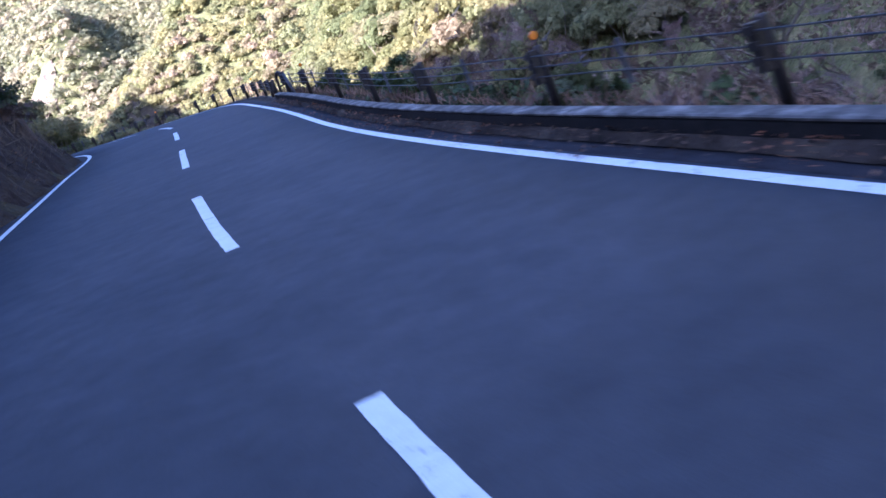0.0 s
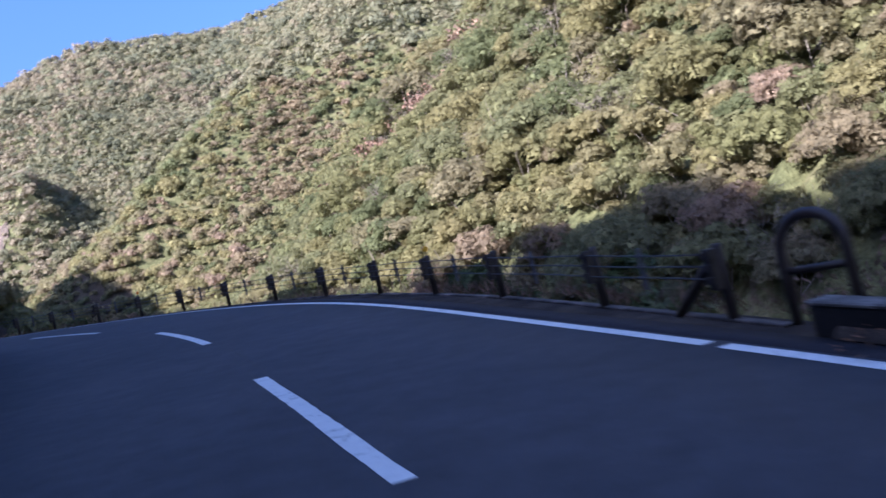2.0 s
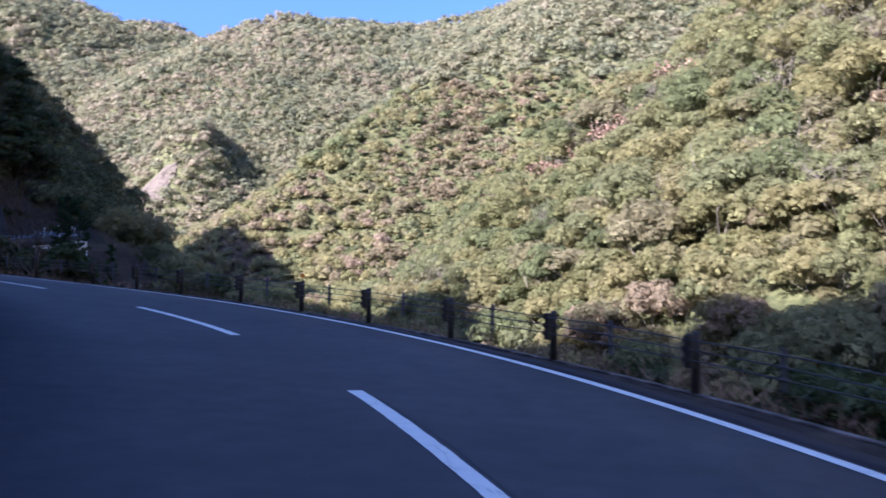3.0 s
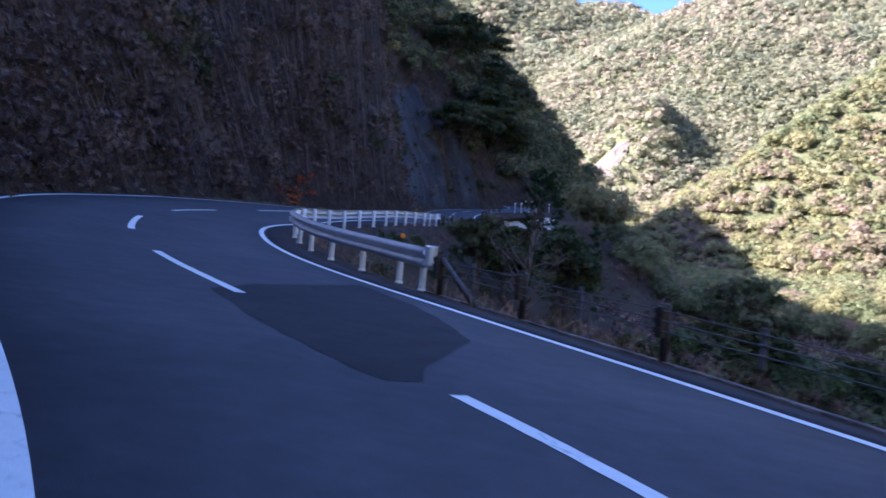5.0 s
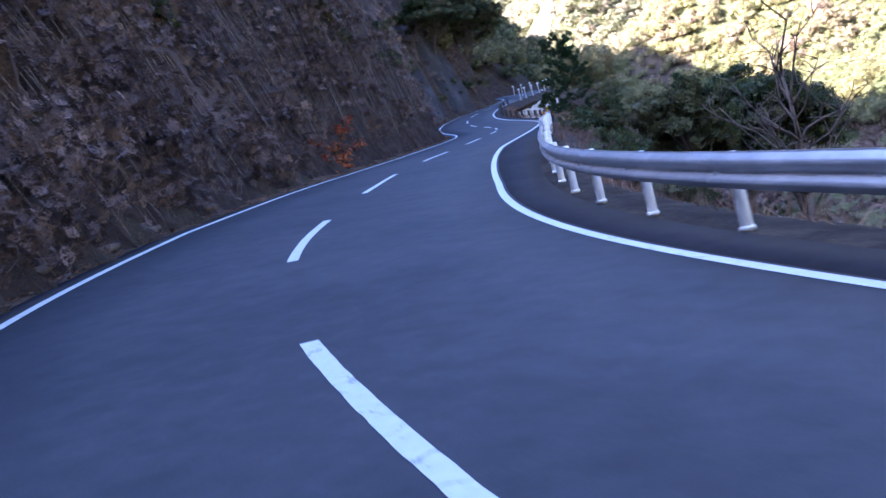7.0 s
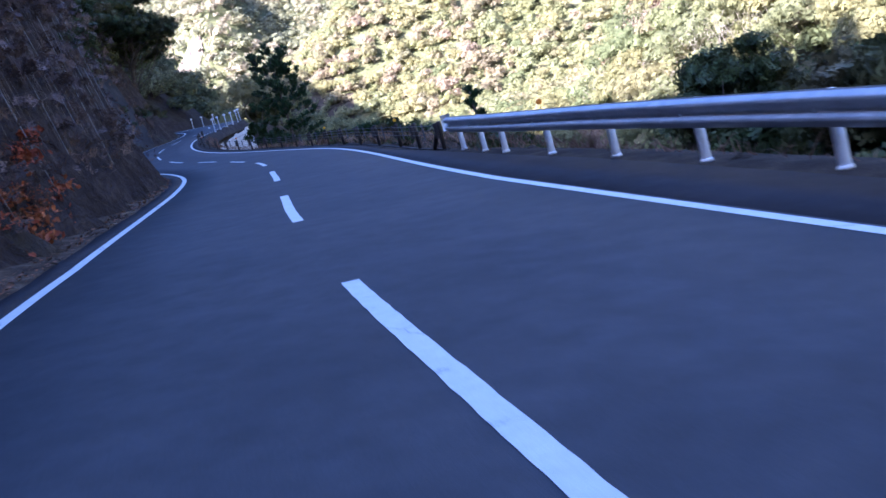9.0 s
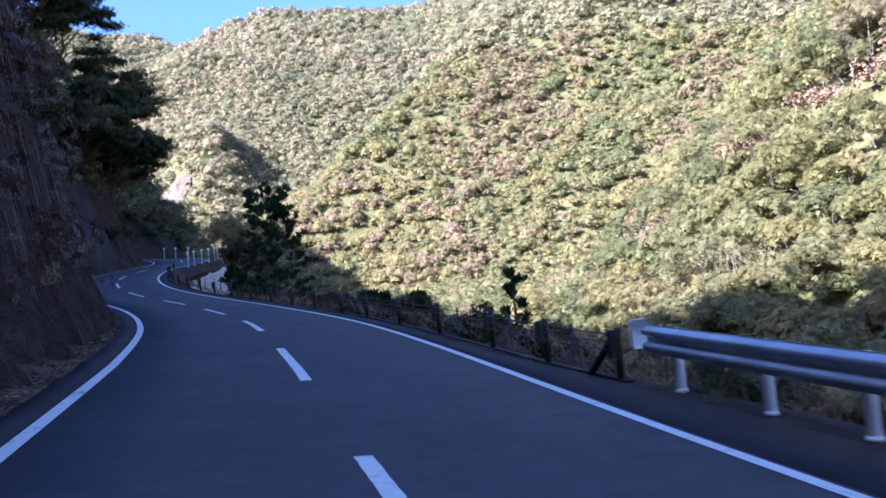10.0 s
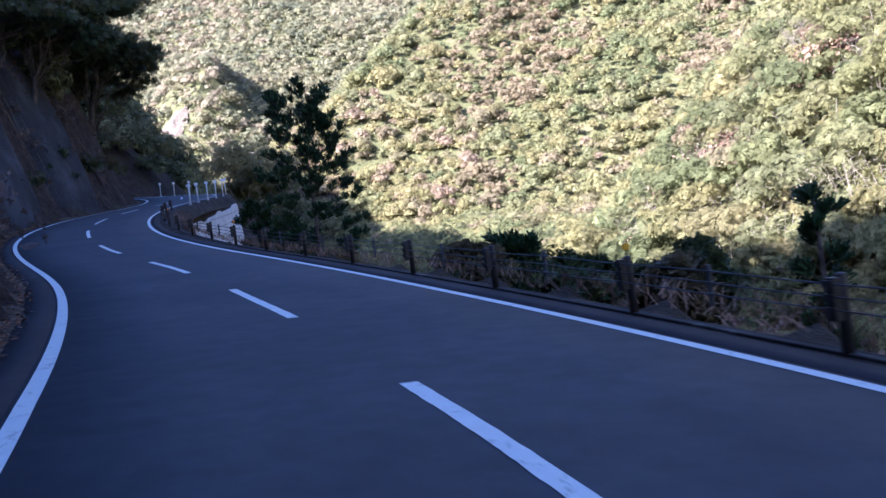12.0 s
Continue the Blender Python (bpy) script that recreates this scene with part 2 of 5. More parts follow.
BARE_FAR = crown_material("far_bare_crowns", tones(1.25, (0.155, 0.128, 0.078), (0.185, 0.150, 0.090), (0.215, 0.168, 0.100)), 0.15, 0.35, 0.9, 0.2, 4.0)
BUSH = leafy("dark_bushes", [(0.0, (0.028, 0.041, 0.015)), (0.4, (0.052, 0.070, 0.021)), (0.7, (0.076, 0.082, 0.028)), (0.95, (0.105, 0.084, 0.038))], 2.2, 0.3, 0.2, 14.0)
PINE = leafy("pine_needles", [(0.0, (0.015, 0.035, 0.012)), (0.6, (0.03, 0.06, 0.018)), (0.95, (0.05, 0.075, 0.025))], 1.0, 0.4, 0.1)
DRY_TWIGS = leafy("dry_twigs", [(0.0, (0.062, 0.040, 0.032)), (0.45, (0.112, 0.074, 0.056)), (0.75, (0.170, 0.116, 0.086)), (0.95, (0.230, 0.166, 0.118))], 2.5, 0.3, 0.1, 24.0)
DRY = leafy("dry_brush", [(0.0, (0.083, 0.048, 0.034)), (0.45, (0.165, 0.100, 0.067)), (0.75, (0.255, 0.161, 0.106)), (0.95, (0.345, 0.231, 0.144))], 2.5, 0.4, 0.1)
BARE = leafy("bare_crowns", [(0.0, (0.15, 0.128, 0.095)), (0.5, (0.235, 0.2, 0.148)), (0.95, (0.32, 0.27, 0.195))], 5.0, 0.3, 0.2)
LITTER = leafy("fallen_leaves", [(0.0, (0.07, 0.04, 0.022)), (0.4, (0.14, 0.08, 0.04)), (0.75, (0.26, 0.1, 0.035)), (0.95, (0.3, 0.19, 0.09))], 1.0, 0.4, 0.1)
RUST = leafy("rust_ferns", [(0.0, (0.2, 0.05, 0.02)), (0.5, (0.32, 0.08, 0.03)), (0.95, (0.36, 0.14, 0.05))], 0.8, 0.35, 0.1)


def ground_material():
    """Soil and undergrowth on gentle ground, rock where it is steep."""
    m, n, l, b = material("hillside_ground", 0.95, 0, 0.15)
    geo = n.new("ShaderNodeNewGeometry")
    p = geo.outputs["Position"]
    sep = n.new("ShaderNodeSeparateXYZ")
    l.new(geo.outputs["True Normal"], sep.inputs[0])
    big, mid = tex_noise(n, l, 0.12, 5, 0.6, p), tex_noise(n, l, 1.3, 6, 0.7, p, 0.6)
    soil = ramp(n, [(0.3, (0.035, 0.027, 0.02)), (0.5, (0.06, 0.047, 0.033)), (0.7, (0.08, 0.07, 0.042))])
    l.new(big.outputs[0], soil.inputs[0])
    rock = ramp(n, [(0.25, (0.018, 0.013, 0.011)), (0.5, (0.052, 0.039, 0.033)), (0.75, (0.110, 0.084, 0.070))])
    l.new(mid.outputs[0], rock.inputs[0])
    st = ramp(n, [(0.42, (1, 1, 1)), (0.62, (0, 0, 0))])
    l.new(sep.outputs[2], st.inputs[0])
    l.new(mixed(n, l, st.outputs[0], soil.outputs[0], rock.outputs[0]), b.inputs["Base Color"])
    bump(n, l, b, mid.outputs[0], 1.0, 0.6)
    return m


GROUND = ground_material()
UNDERGROWTH = surface("undergrowth", [(0.3, (0.06, 0.064, 0.028)), (0.5, (0.095, 0.095, 0.04)), (0.7, (0.135, 0.115, 0.062))], 0.15, 1.2, 0.95, 1.0, 0.6, 0.1)
EARTH = surface("dark_earth", [(0.3, (0.022, 0.018, 0.015)), (0.5, (0.045, 0.037, 0.03)), (0.7, (0.08, 0.066, 0.05))], 1.6, 22, 0.95, 0.9, 0.05, 0.1)
LITTERED = surface("littered_earth", [(0.3, (0.045, 0.032, 0.023)), (0.5, (0.09, 0.066, 0.045)), (0.7, (0.17, 0.13, 0.09))], 2.2, 26, 0.95, 0.9, 0.05, 0.08)
ROCK = surface("weathered_rock", [(0.25, (0.024, 0.016, 0.012)), (0.5, (0.075, 0.052, 0.04)), (0.75, (0.155, 0.112, 0.086))], 0.9, 12, 0.9, 0.9, 0.12, grain=0.4)
PALE_ROCK = surface("pale_bare_rock", [(0.3, (0.08, 0.062, 0.046)), (0.7, (0.145, 0.113, 0.087))], 0.12, 0.5, 0.95, 0.9, 1.5)
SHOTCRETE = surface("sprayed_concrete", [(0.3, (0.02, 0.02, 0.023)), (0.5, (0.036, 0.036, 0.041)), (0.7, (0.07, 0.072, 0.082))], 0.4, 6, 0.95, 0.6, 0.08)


# ---- mesh helpers ----
def mesh_object(name, verts, faces, mat, parent=None, label="", smooth=False):
    """One mesh object from arrays. Faces: one array of triangles or quads, or a list of index tuples."""
    me = bpy.data.meshes.new(name)
    verts = np.asarray(verts, dtype=np.float64).reshape(-1, 3)
    if isinstance(faces, np.ndarray):
        k = faces.shape[1]
        me.vertices.add(len(verts))
        me.vertices.foreach_set("co", verts.ravel())
        me.loops.add(faces.size)
        me.loops.foreach_set("vertex_index", faces.ravel().astype(np.int32))
        me.polygons.add(len(faces))
        me.polygons.foreach_set("loop_start", np.arange(0, faces.size, k, dtype=np.int32))
        me.polygons.foreach_set("loop_total", np.full(len(faces), k, dtype=np.int32))
        me.update(calc_edges=True)
    else:
        me.from_pydata([tuple(v) for v in verts], [], [tuple(f) for f in faces])
    me.polygons.foreach_set("use_smooth", [smooth] * len(me.polygons))
    me.materials.append(mat)
    ob = new(name, me)
    if parent:
        ob.parent = parent
    if label:
        ob["label"] = label
    return ob


def part(name, bm, mat, parent=None, label="", smooth=False):
    me = bpy.data.meshes.new(name)
    bm.to_mesh(me)
    bm.free()
    me.polygons.foreach_set("use_smooth", [smooth] * len(me.polygons))
    me.materials.append(mat)
    ob = new(name, me)
    if parent:
        ob.parent = parent
    if label:
        ob["label"] = label
    return ob


def thing(name, label, category, at=(0, 0, 0), turn=0.0, group="", kind=""):
    e = new(name)
    e.empty_display_size = 0.2
    e.matrix_basis = pose(*at, 0, 0, turn)
    return tagged(e, label, category, group, kind)


def tube(bm, pts, radius, sides=8, cap=True):
    """A round bar along points; radius is a number or one per point."""
    pts = [Vector(p) for p in pts]
    rad = radius if isinstance(radius, (list, tuple)) else [radius] * len(pts)
    rings, side = [], None
    for i, p in enumerate(pts):
        d = (pts[min(i + 1, len(pts) - 1)] - pts[max(i - 1, 0)]).normalized()
        if side is None:
            side = d.orthogonal().normalized()
        side = (side - d * side.dot(d)).normalized()
        up = d.cross(side)
        rings.append([bm.verts.new(p + (side * math.cos(a) + up * math.sin(a)) * rad[i]) for a in (2 * math.pi * k / sides for k in range(sides))])
    for a, b in zip(rings[:-1], rings[1:]):
        for k in range(sides):
            bm.faces.new((a[k], a[(k + 1) % sides], b[(k + 1) % sides], b[k]))
    if cap:
        bm.faces.new(rings[0][::-1])
        bm.faces.new(rings[-1])
    return rings


def box(bm, x0, y0, z0, x1, y1, z1, bevel=0.0):
    vs = [bm.verts.new((x, y, z)) for x in (x0, x1) for y in (y0, y1) for z in (z0, z1)]
    fs = [bm.faces.new([vs[i] for i in q]) for q in ((0, 1, 3, 2), (4, 6, 7, 5), (0, 4, 5, 1), (2, 3, 7, 6), (0, 2, 6, 4), (1, 5, 7, 3))]
    if bevel:
        es = list({e for f in fs for e in f.edges})
        bmesh.ops.bevel(bm, geom=es, offset=bevel, segments=2, affect="EDGES", profile=0.6)


# ---- the line of the road ----
def natural_spline(s, y, x):
    n, h = len(s), np.diff(s)
    m, r = np.eye(n), np.zeros_like(y)
    for i in range(1, n - 1):
        m[i, i - 1:i + 2] = h[i - 1], 2 * (h[i - 1] + h[i]), h[i]
        r[i] = 6 * ((y[i + 1] - y[i]) / h[i] - (y[i] - y[i - 1]) / h[i - 1])
    k = np.linalg.solve(m, r)
    j = np.clip(np.searchsorted(s, x) - 1, 0, n - 2)
    hh, a, b = h[j][:, None], (s[j + 1] - x)[:, None], (x - s[j])[:, None]
    return a**3 * k[j] / (6 * hh) + b**3 * k[j + 1] / (6 * hh) + a * (y[j] / hh - k[j] * hh / 6) + b * (y[j + 1] / hh - k[j + 1] * hh / 6)


KNOTS = np.array([
    (7.29, -18.99, -3.74), (4.31, -10.54, -2.92), (1.36, -2.08, -2.1), (-1.72, 6.34, -1.28), (-4.61, 14.82, -0.46),
    (-7.07, 23.44, 0.37), (-9.63, 32.02, 1.13), (-12.47, 40.54, 1.85), (-17.05, 48.23, 2.54), (-23.53, 54.42, 3.25),
    (-31.39, 58.72, 3.97), (-39.06, 63.35, 4.63), (-45.6, 69.48, 5.37), (-50.18, 77.18, 5.98), (-53.68, 85.45, 6.58),
    (-56.63, 93.94, 7.04), (-59.42, 102.48, 7.5), (-62.49, 110.93, 7.96), (-66.18, 119.12, 8.43), (-70.46, 127.02, 9.01),
    (-75.31, 134.56, 9.73), (-79.97, 142.21, 10.6), (-83.75, 150.32, 11.53), (-86.5, 158.84, 12.41), (-88.33, 167.62, 13.22),
    (-89.59, 176.49, 14.01), (-91.9, 185.1, 14.9), (-97.3, 192.2, 15.8), (-105, 196.6, 16.7), (-113.9, 198, 17.6),
    (-122.8, 196.8, 18.4),
])
KS = -20 + 9.0 * np.arange(len(KNOTS))
S0, S1 = -20.0, 250.0
BANK_S = -20 + 13.0 * np.arange(22)
BANK = np.array([-0.012, -0.014, -0.02, -0.033, -0.014, -0.007, -0.014, -0.029, -0.05, -0.09, -0.07, -0.066, -0.05, -0.034, -0.014, -0.01, -0.007, -0.005, -0.004, -0.003, -0.003, -0.003])
LEFT = np.array([3.464, 3.493, 3.553, 3.647, 3.621, 3.364, 3.087, 2.956, 3.339, 3.334, 2.87, 2.733, 2.867, 2.839, 2.851, 2.881, 2.903, 2.92, 2.932, 2.939, 2.943, 2.943])
RIGHT = np.array([2.925, 2.921, 2.893, 2.835, 2.843, 2.808, 2.928, 3.158, 3.235, 3.225, 2.76, 2.779, 2.686, 2.629, 2.708, 2.766, 2.81, 2.843, 2.866, 2.881, 2.888, 2.888])
ds = 0.5
SS = np.arange(S0, S1 + 0.01, ds)
CL = natural_spline(KS, KNOTS, SS)
TAN = np.gradient(CL[:, :2], axis=0)
TAN /= np.linalg.norm(TAN, axis=1)[:, None]
NOR = np.stack([TAN[:, 1], -TAN[:, 0]], 1)


def road_point(s, u, dz=0.0):
    """World places at s metres along the centre line and u metres to its right."""
    s, u = np.atleast_1d(np.asarray(s, float)), np.atleast_1d(np.asarray(u, float))
    s, u = np.broadcast_arrays(s, u)
    c = np.stack([np.interp(s, SS, CL[:, i]) for i in range(3)], 1)
    n = np.stack([np.interp(s, SS, NOR[:, i]) for i in range(2)], 1)
    out = c.copy()
    out[:, :2] += n * u[:, None]
    out[:, 2] += np.interp(s, BANK_S, BANK) * np.clip(u, -4.5, 4.5) + dz
    return out


def heading(s):
    """Degrees by which the road's way ahead is turned from +y."""
    t = [np.interp(s, SS, TAN[:, i]) for i in range(2)]
    return math.degrees(math.atan2(-t[0], t[1]))


def ribbon(s, us, dz, skirt=0.0):
    """Strip of quads: s rows, one column for each offset in us (arrays as long as s, or numbers)."""
    cols = [road_point(s, u, z) for u, z in zip(us, dz)]
    if skirt:
        a, b = cols[0].copy(), cols[-1].copy()
        a[:, 2] -= skirt
        b[:, 2] -= skirt
        cols = [a, *cols, b]
    n, k = len(s), len(cols)
    v = np.stack(cols, 1).reshape(-1, 3)
    i = np.arange(n - 1)[:, None] * k + np.arange(k - 1)[None, :]
    f = np.stack([i, i + 1, i + k + 1, i + k], -1).reshape(-1, 4)
    return v, f


# ---- smooth value noise ----
def hash01(i, j, seed):
    h = (i * 374761393 + j * 668265263 + seed * 974711) & 0xFFFFFFFF
    h = ((h ^ (h >> 13)) * 1274126177) & 0xFFFFFFFF
    return ((h ^ (h >> 16)) & 0xFFFF) / 65535.0


def vnoise(x, y, size, seed=0):
    x, y = x / size, y / size
    i, j = np.floor(x).astype(np.int64), np.floor(y).astype(np.int64)
    fx, fy = x - i, y - j
    fx, fy = fx * fx * (3 - 2 * fx), fy * fy * (3 - 2 * fy)
    a, b, c, d = hash01(i, j, seed), hash01(i + 1, j, seed), hash01(i, j + 1, seed), hash01(i + 1, j + 1, seed)
    return (a * (1 - fx) + b * fx) * (1 - fy) + (c * (1 - fx) + d * fx) * fy - 0.5


# ---- the lie of the land ----
def along(line, x, y):
    """Nearest point of a polyline (dense, 3 columns): its height and the signed distance, positive to the right of its way."""
    t = np.gradient(line[:, :2], axis=0)
    t /= np.linalg.norm(t, axis=1)[:, None]
    z, d, idx = np.empty(len(x)), np.empty(len(x)), np.empty(len(x), int)
    for a in range(0, len(x), 20000):
        px, py = x[a:a + 20000], y[a:a + 20000]
        dx, dy = px[:, None] - line[None, :, 0], py[:, None] - line[None, :, 1]
        q = dx * dx + dy * dy
        k = q.argmin(1)
        r = np.arange(len(k))
        side = dx[r, k] * t[k, 1] - dy[r, k] * t[k, 0]
        d[a:a + 20000] = np.sqrt(q[r, k]) * np.where(side >= 0, 1, -1)
        z[a:a + 20000] = line[k, 2]
        idx[a:a + 20000] = k
    return z, d, idx


def crest(line, x, y, slope):
    """Height of a mountain that falls away evenly from a crest line, and the distance from the line."""
    z, d = np.empty(len(x)), np.empty(len(x))
    for a in range(0, len(x), 20000):
        q = np.hypot(x[a:a + 20000, None] - line[None, :, 0], y[a:a + 20000, None] - line[None, :, 1])
        z[a:a + 20000] = (line[None, :, 2] - slope * q).max(1)
        d[a:a + 20000] = q.min(1)
    return z, d


def dense(points, step):
    p = np.array(points, float)
    if p.shape[1] == 2:
        p = np.concatenate([p, np.zeros((len(p), 1))], 1)
    s = np.concatenate([[0], np.cumsum(np.linalg.norm(np.diff(p[:, :2], axis=0), axis=1))])
    q = np.arange(0, s[-1], step)
    return np.stack([np.interp(q, s, p[:, i]) for i in range(3)], 1)


_m = SS <= 224
_t0 = -TAN[0]
SPINE = np.concatenate([
    dense([(*(CL[0, :2] + _t0 * 420 + np.array([120, 0])), -24), (*(CL[0, :2] + _t0 * 150), -12), CL[0]], 3)[:-1], CL[_m],
    dense([CL[_m][-1], (-104, 199, 15.8), (-108, 204, 16), (-105, 211, 16), (-100, 222, 16), (-106, 245, 16), (-122, 290, 16.5), (-138, 340, 17), (-150, 395, 17), (-163, 445, 18),
           (-186, 482, 20), (-260, 515, 22), (-460, 530, 24)], 3)])
SPINE_START = int(np.abs(SPINE[:, :2] - CL[0, :2]).sum(1).argmin())
CUT_END = len(SPINE) - int((SPINE[:, 1] > 206).sum())
FOOT_NEAR = dense([(150, -320), (86, -110), (52, 10), (32, 87), (2, 142), (-16, 178), (-38, 230), (-44, 300), (-38, 372), (-5, 440), (80, 480), (260, 500), (700, 540), (2600, 700)], 5)
RIDGE_MID = dense([(-158, 512, 48), (-125, 525, 84), (-70, 600, 150), (0, 690, 222), (90, 760, 285), (230, 800, 330), (480, 800, 370), (900, 760, 380)], 6)


def ridge(r, pts):
    """A far crest at r metres from the bend: degrees to the left of +y and degrees of height."""
    return dense([(-12 - r * k * math.sin(radians(a)), 34 + r * k * math.cos(radians(a)), 3 + r * k * math.tan(radians(e))) for a, e, k in pts], 12)


RIDGE_FAR = ridge(1500, [(45, 11.5, 0.8), (34, 12.6, 0.85), (26, 14.2, 0.95), (22, 15.4, 1), (20, 15.85, 1), (18.7, 16.35, 1), (17.4, 17.1, 1), (15.3, 17.8, 1), (14, 17.9, 1), (13.1, 17.55, 1),
                         (12.1, 17.65, 1), (10.3, 17.6, 1), (8.1, 17.5, 1), (6.7, 17.4, 1), (4.8, 17.8, 1), (2.3, 18.3, 1), (-2, 19.4, 1), (-12, 21, 0.95), (-30, 22, 0.9), (-60, 22, 0.8)])
RIDGE_SPUR = ridge(950, [(33, 8, 1), (29, 9.9, 1), (27, 10.8, 1), (25.4, 12.0, 1), (22, 13.7, 1), (18.7, 14.5, 1), (16, 15.0, 1), (12, 15.0, 1.05), (8, 15.1, 1.15)])
RIDGE_LAST = ridge(2300, [(60, 17, 1), (45, 18, 1), (33, 18.2, 1), (30.4, 18.1, 1), (27.1, 17.3, 1), (25.7, 16.4, 1), (24.7, 16.4, 1), (23.7, 16.6, 1), (22.4, 16.65, 1), (21.4, 16.35, 1), (20.2, 15.9, 1), (18, 15, 1), (10, 14, 1)])


def terrain(x, y, under_road=True):
    x, y = np.asarray(x, float), np.asarray(y, float)
    zs, d, at_ = along(SPINE, x, y)
    rough = vnoise(x, y, 9, 3) + 0.6 * vnoise(x, y, 4, 4) + 0.4 * vnoise(x, y, 1.9, 5)
    wide = vnoise(x, y, 70, 6) + 0.6 * vnoise(x, y, 33, 7)
    up = np.maximum(-d - 4.3, 0)
    s_at = S0 + (at_ - SPINE_START) * 0.5
    high = np.clip((s_at - 132) / 18, 0, 1) * np.clip((226 - s_at) / 12, 0, 1)   # the cut is higher towards the far bend
    steep = np.minimum(up, 4.2 + 4.6 * high + 1.6 * vnoise(x, y, 14, 8))
    wild = np.clip((at_ - CUT_END + 6) / 12, 0, 1)
    steep = np.where(wild > 0, steep * (1 - wild), steep)
    rest = np.maximum(up - steep, 0) * (1 - 0.03 * wild)
    shadow_rise = np.clip((0 - y) / 75, 0, 1)   # mountain raised out of view to the south, to lift its shadow opposite
    tall, grade = 300 + 45 * shadow_rise, 1.22 + 0.145 * shadow_rise + 0.14 * np.clip((y - 120) / 40, 0, 1)
    sheer = np.clip((s_at - 108) / 10, 0, 1) * np.clip((152 - s_at) / 14, 0, 1)   # nearly upright rock at the inner bend
    sun_notch = 19 * np.exp(-((y - 138) / 48) ** 2) * np.clip((rest - 50) / 50, 0, 1)   # a dip added to the mountain's shoulder so sun reaches the opposite woods
    # second dip, out of view, added to lower the shadow edge further south
    sun_notch = sun_notch + 12 * np.exp(-((y + 72) / np.where(y > -72, 42, 16)) ** 2) * np.clip((rest - 50) / 50, 0, 1)
    left = (2.6 + 3.4 * sheer) * steep - sun_notch + tall * (1 - np.exp(-grade * rest / tall)) + np.minimum(up, 3) * 0.75 * rough + np.minimum(rest, 40) * 0.22 * wide
    dn = np.maximum(d - 4.1, 0)
    bank = 1.18 - 0.42 * np.exp(-((s_at - 106) / 15) ** 2)   # gentler below the middle bend
    right = -0.5 * np.minimum(dn, 0.8) - bank * np.clip(dn - 0.8, 0, 9) - 0.75 * np.maximum(dn - 9.8, 0) + np.minimum(dn, 6) * 0.1 * rough
    z = zs + np.where(d < 0, left, right)
    floor = -16 + 0.055 * np.clip(y, -200, 700) + 1.2 * rough
    z = np.maximum(z, floor)
    _, d1, _ = along(FOOT_NEAR, x, y)
    gully = 7 * vnoise(x, y, 55, 11) + 3.5 * vnoise(x, y, 22, 12)
    near = 3 + np.where(d1 > 0, 330 * (1 - np.exp(-d1 / 330)), d1) + gully * np.clip(d1 / 25, 0, 1)
    z = np.maximum(z, near)
    z2, a2 = crest(RIDGE_MID, x, y, 0.8)
    mid = z2 + np.clip(a2 / 50, 0, 1) * (34 * vnoise(x, y, 130, 13) + 13 * vnoise(x, y, 50, 14)) + 4 * vnoise(x, y, 28, 20)
    z = np.maximum(z, mid)
    z5, d5 = crest(RIDGE_SPUR, x, y, 0.62)
    z = np.maximum(z, z5 + np.clip(d5 / 60, 0, 1) * (40 * vnoise(x, y, 190, 22) + 22 * vnoise(x, y, 80, 23)) + 5 * vnoise(x, y, 45, 24))
    z3, d3 = crest(RIDGE_FAR, x, y, 0.62)
    z = np.maximum(z, z3 + np.clip(d3 / 120, 0, 1) * (70 * vnoise(x, y, 230, 15) + 26 * vnoise(x, y, 85, 16)) + 3 * vnoise(x, y, 45, 19))
    ex = x + 264 - 20 * vnoise(y, y * 0, 30, 21)   # a knoll above the bare cliff, sheer on its east side
    z = z + 50 * np.exp(-(np.where(ex < 0, ex / 42, ex / 27) ** 2 + ((y - 715) / 52) ** 2))
    z4, d4 = crest(RIDGE_LAST, x, y, 0.62)
    z = np.maximum(z, z4 + np.clip(d4 / 200, 0, 1) * (90 * vnoise(x, y, 300, 17) + 30 * vnoise(x, y, 110, 18)))
    # cut and fill along the road
    line = np.column_stack([CL[:, :2], np.arange(len(CL))])
    k, u, idx = along(line, x, y)
    zr = CL[idx, 2] + np.interp(SS[idx], BANK_S, BANK) * np.clip(u, -4.5, 4.5)
    a = np.abs(u)
    lo = zr - 0.02 - 0.5 * np.clip(a - 4.1, 0, 0.8) - (1.2 - 0.42 * np.exp(-((SS[idx] - 106) / 15) ** 2)) * np.maximum(a - 4.9, 0)
    hi = zr + 0.02 + (3.0 + 4.0 * np.clip((SS[idx] - 108) / 10, 0, 1) * np.clip((152 - SS[idx]) / 14, 0, 1)) * np.maximum(a - 4.2, 0)
    inside = (idx > 0) & (idx < len(CL) - 1)
    z = np.where(inside & (a < 60), np.clip(z, lo, hi), z)
    sunk = np.clip((u - np.where(SS[idx] > 184, 3.6, 4.9)) / 0.5, 0, 1) * np.clip((SS[idx] - 160) / 14, 0, 1) * np.clip((236 - SS[idx]) / 6, 0, 1) * np.clip((27 - u) / 15, 0, 1)
    z = z - np.where(inside, 5.2 * sunk, 0)   # foot of the retaining wall
    edge = np.where((SS[idx] > 186) & (SS[idx] < 236), 3.5, 4.6)   # the road is walled up at the far bend
    bed = inside & (a < 4.15) & (u < edge) if not under_road else inside & (u > -4.0) & (u < edge)
    shoulder = zr - 0.06 + 0.05 * rough
    if under_road:
        shoulder = zr - 0.5
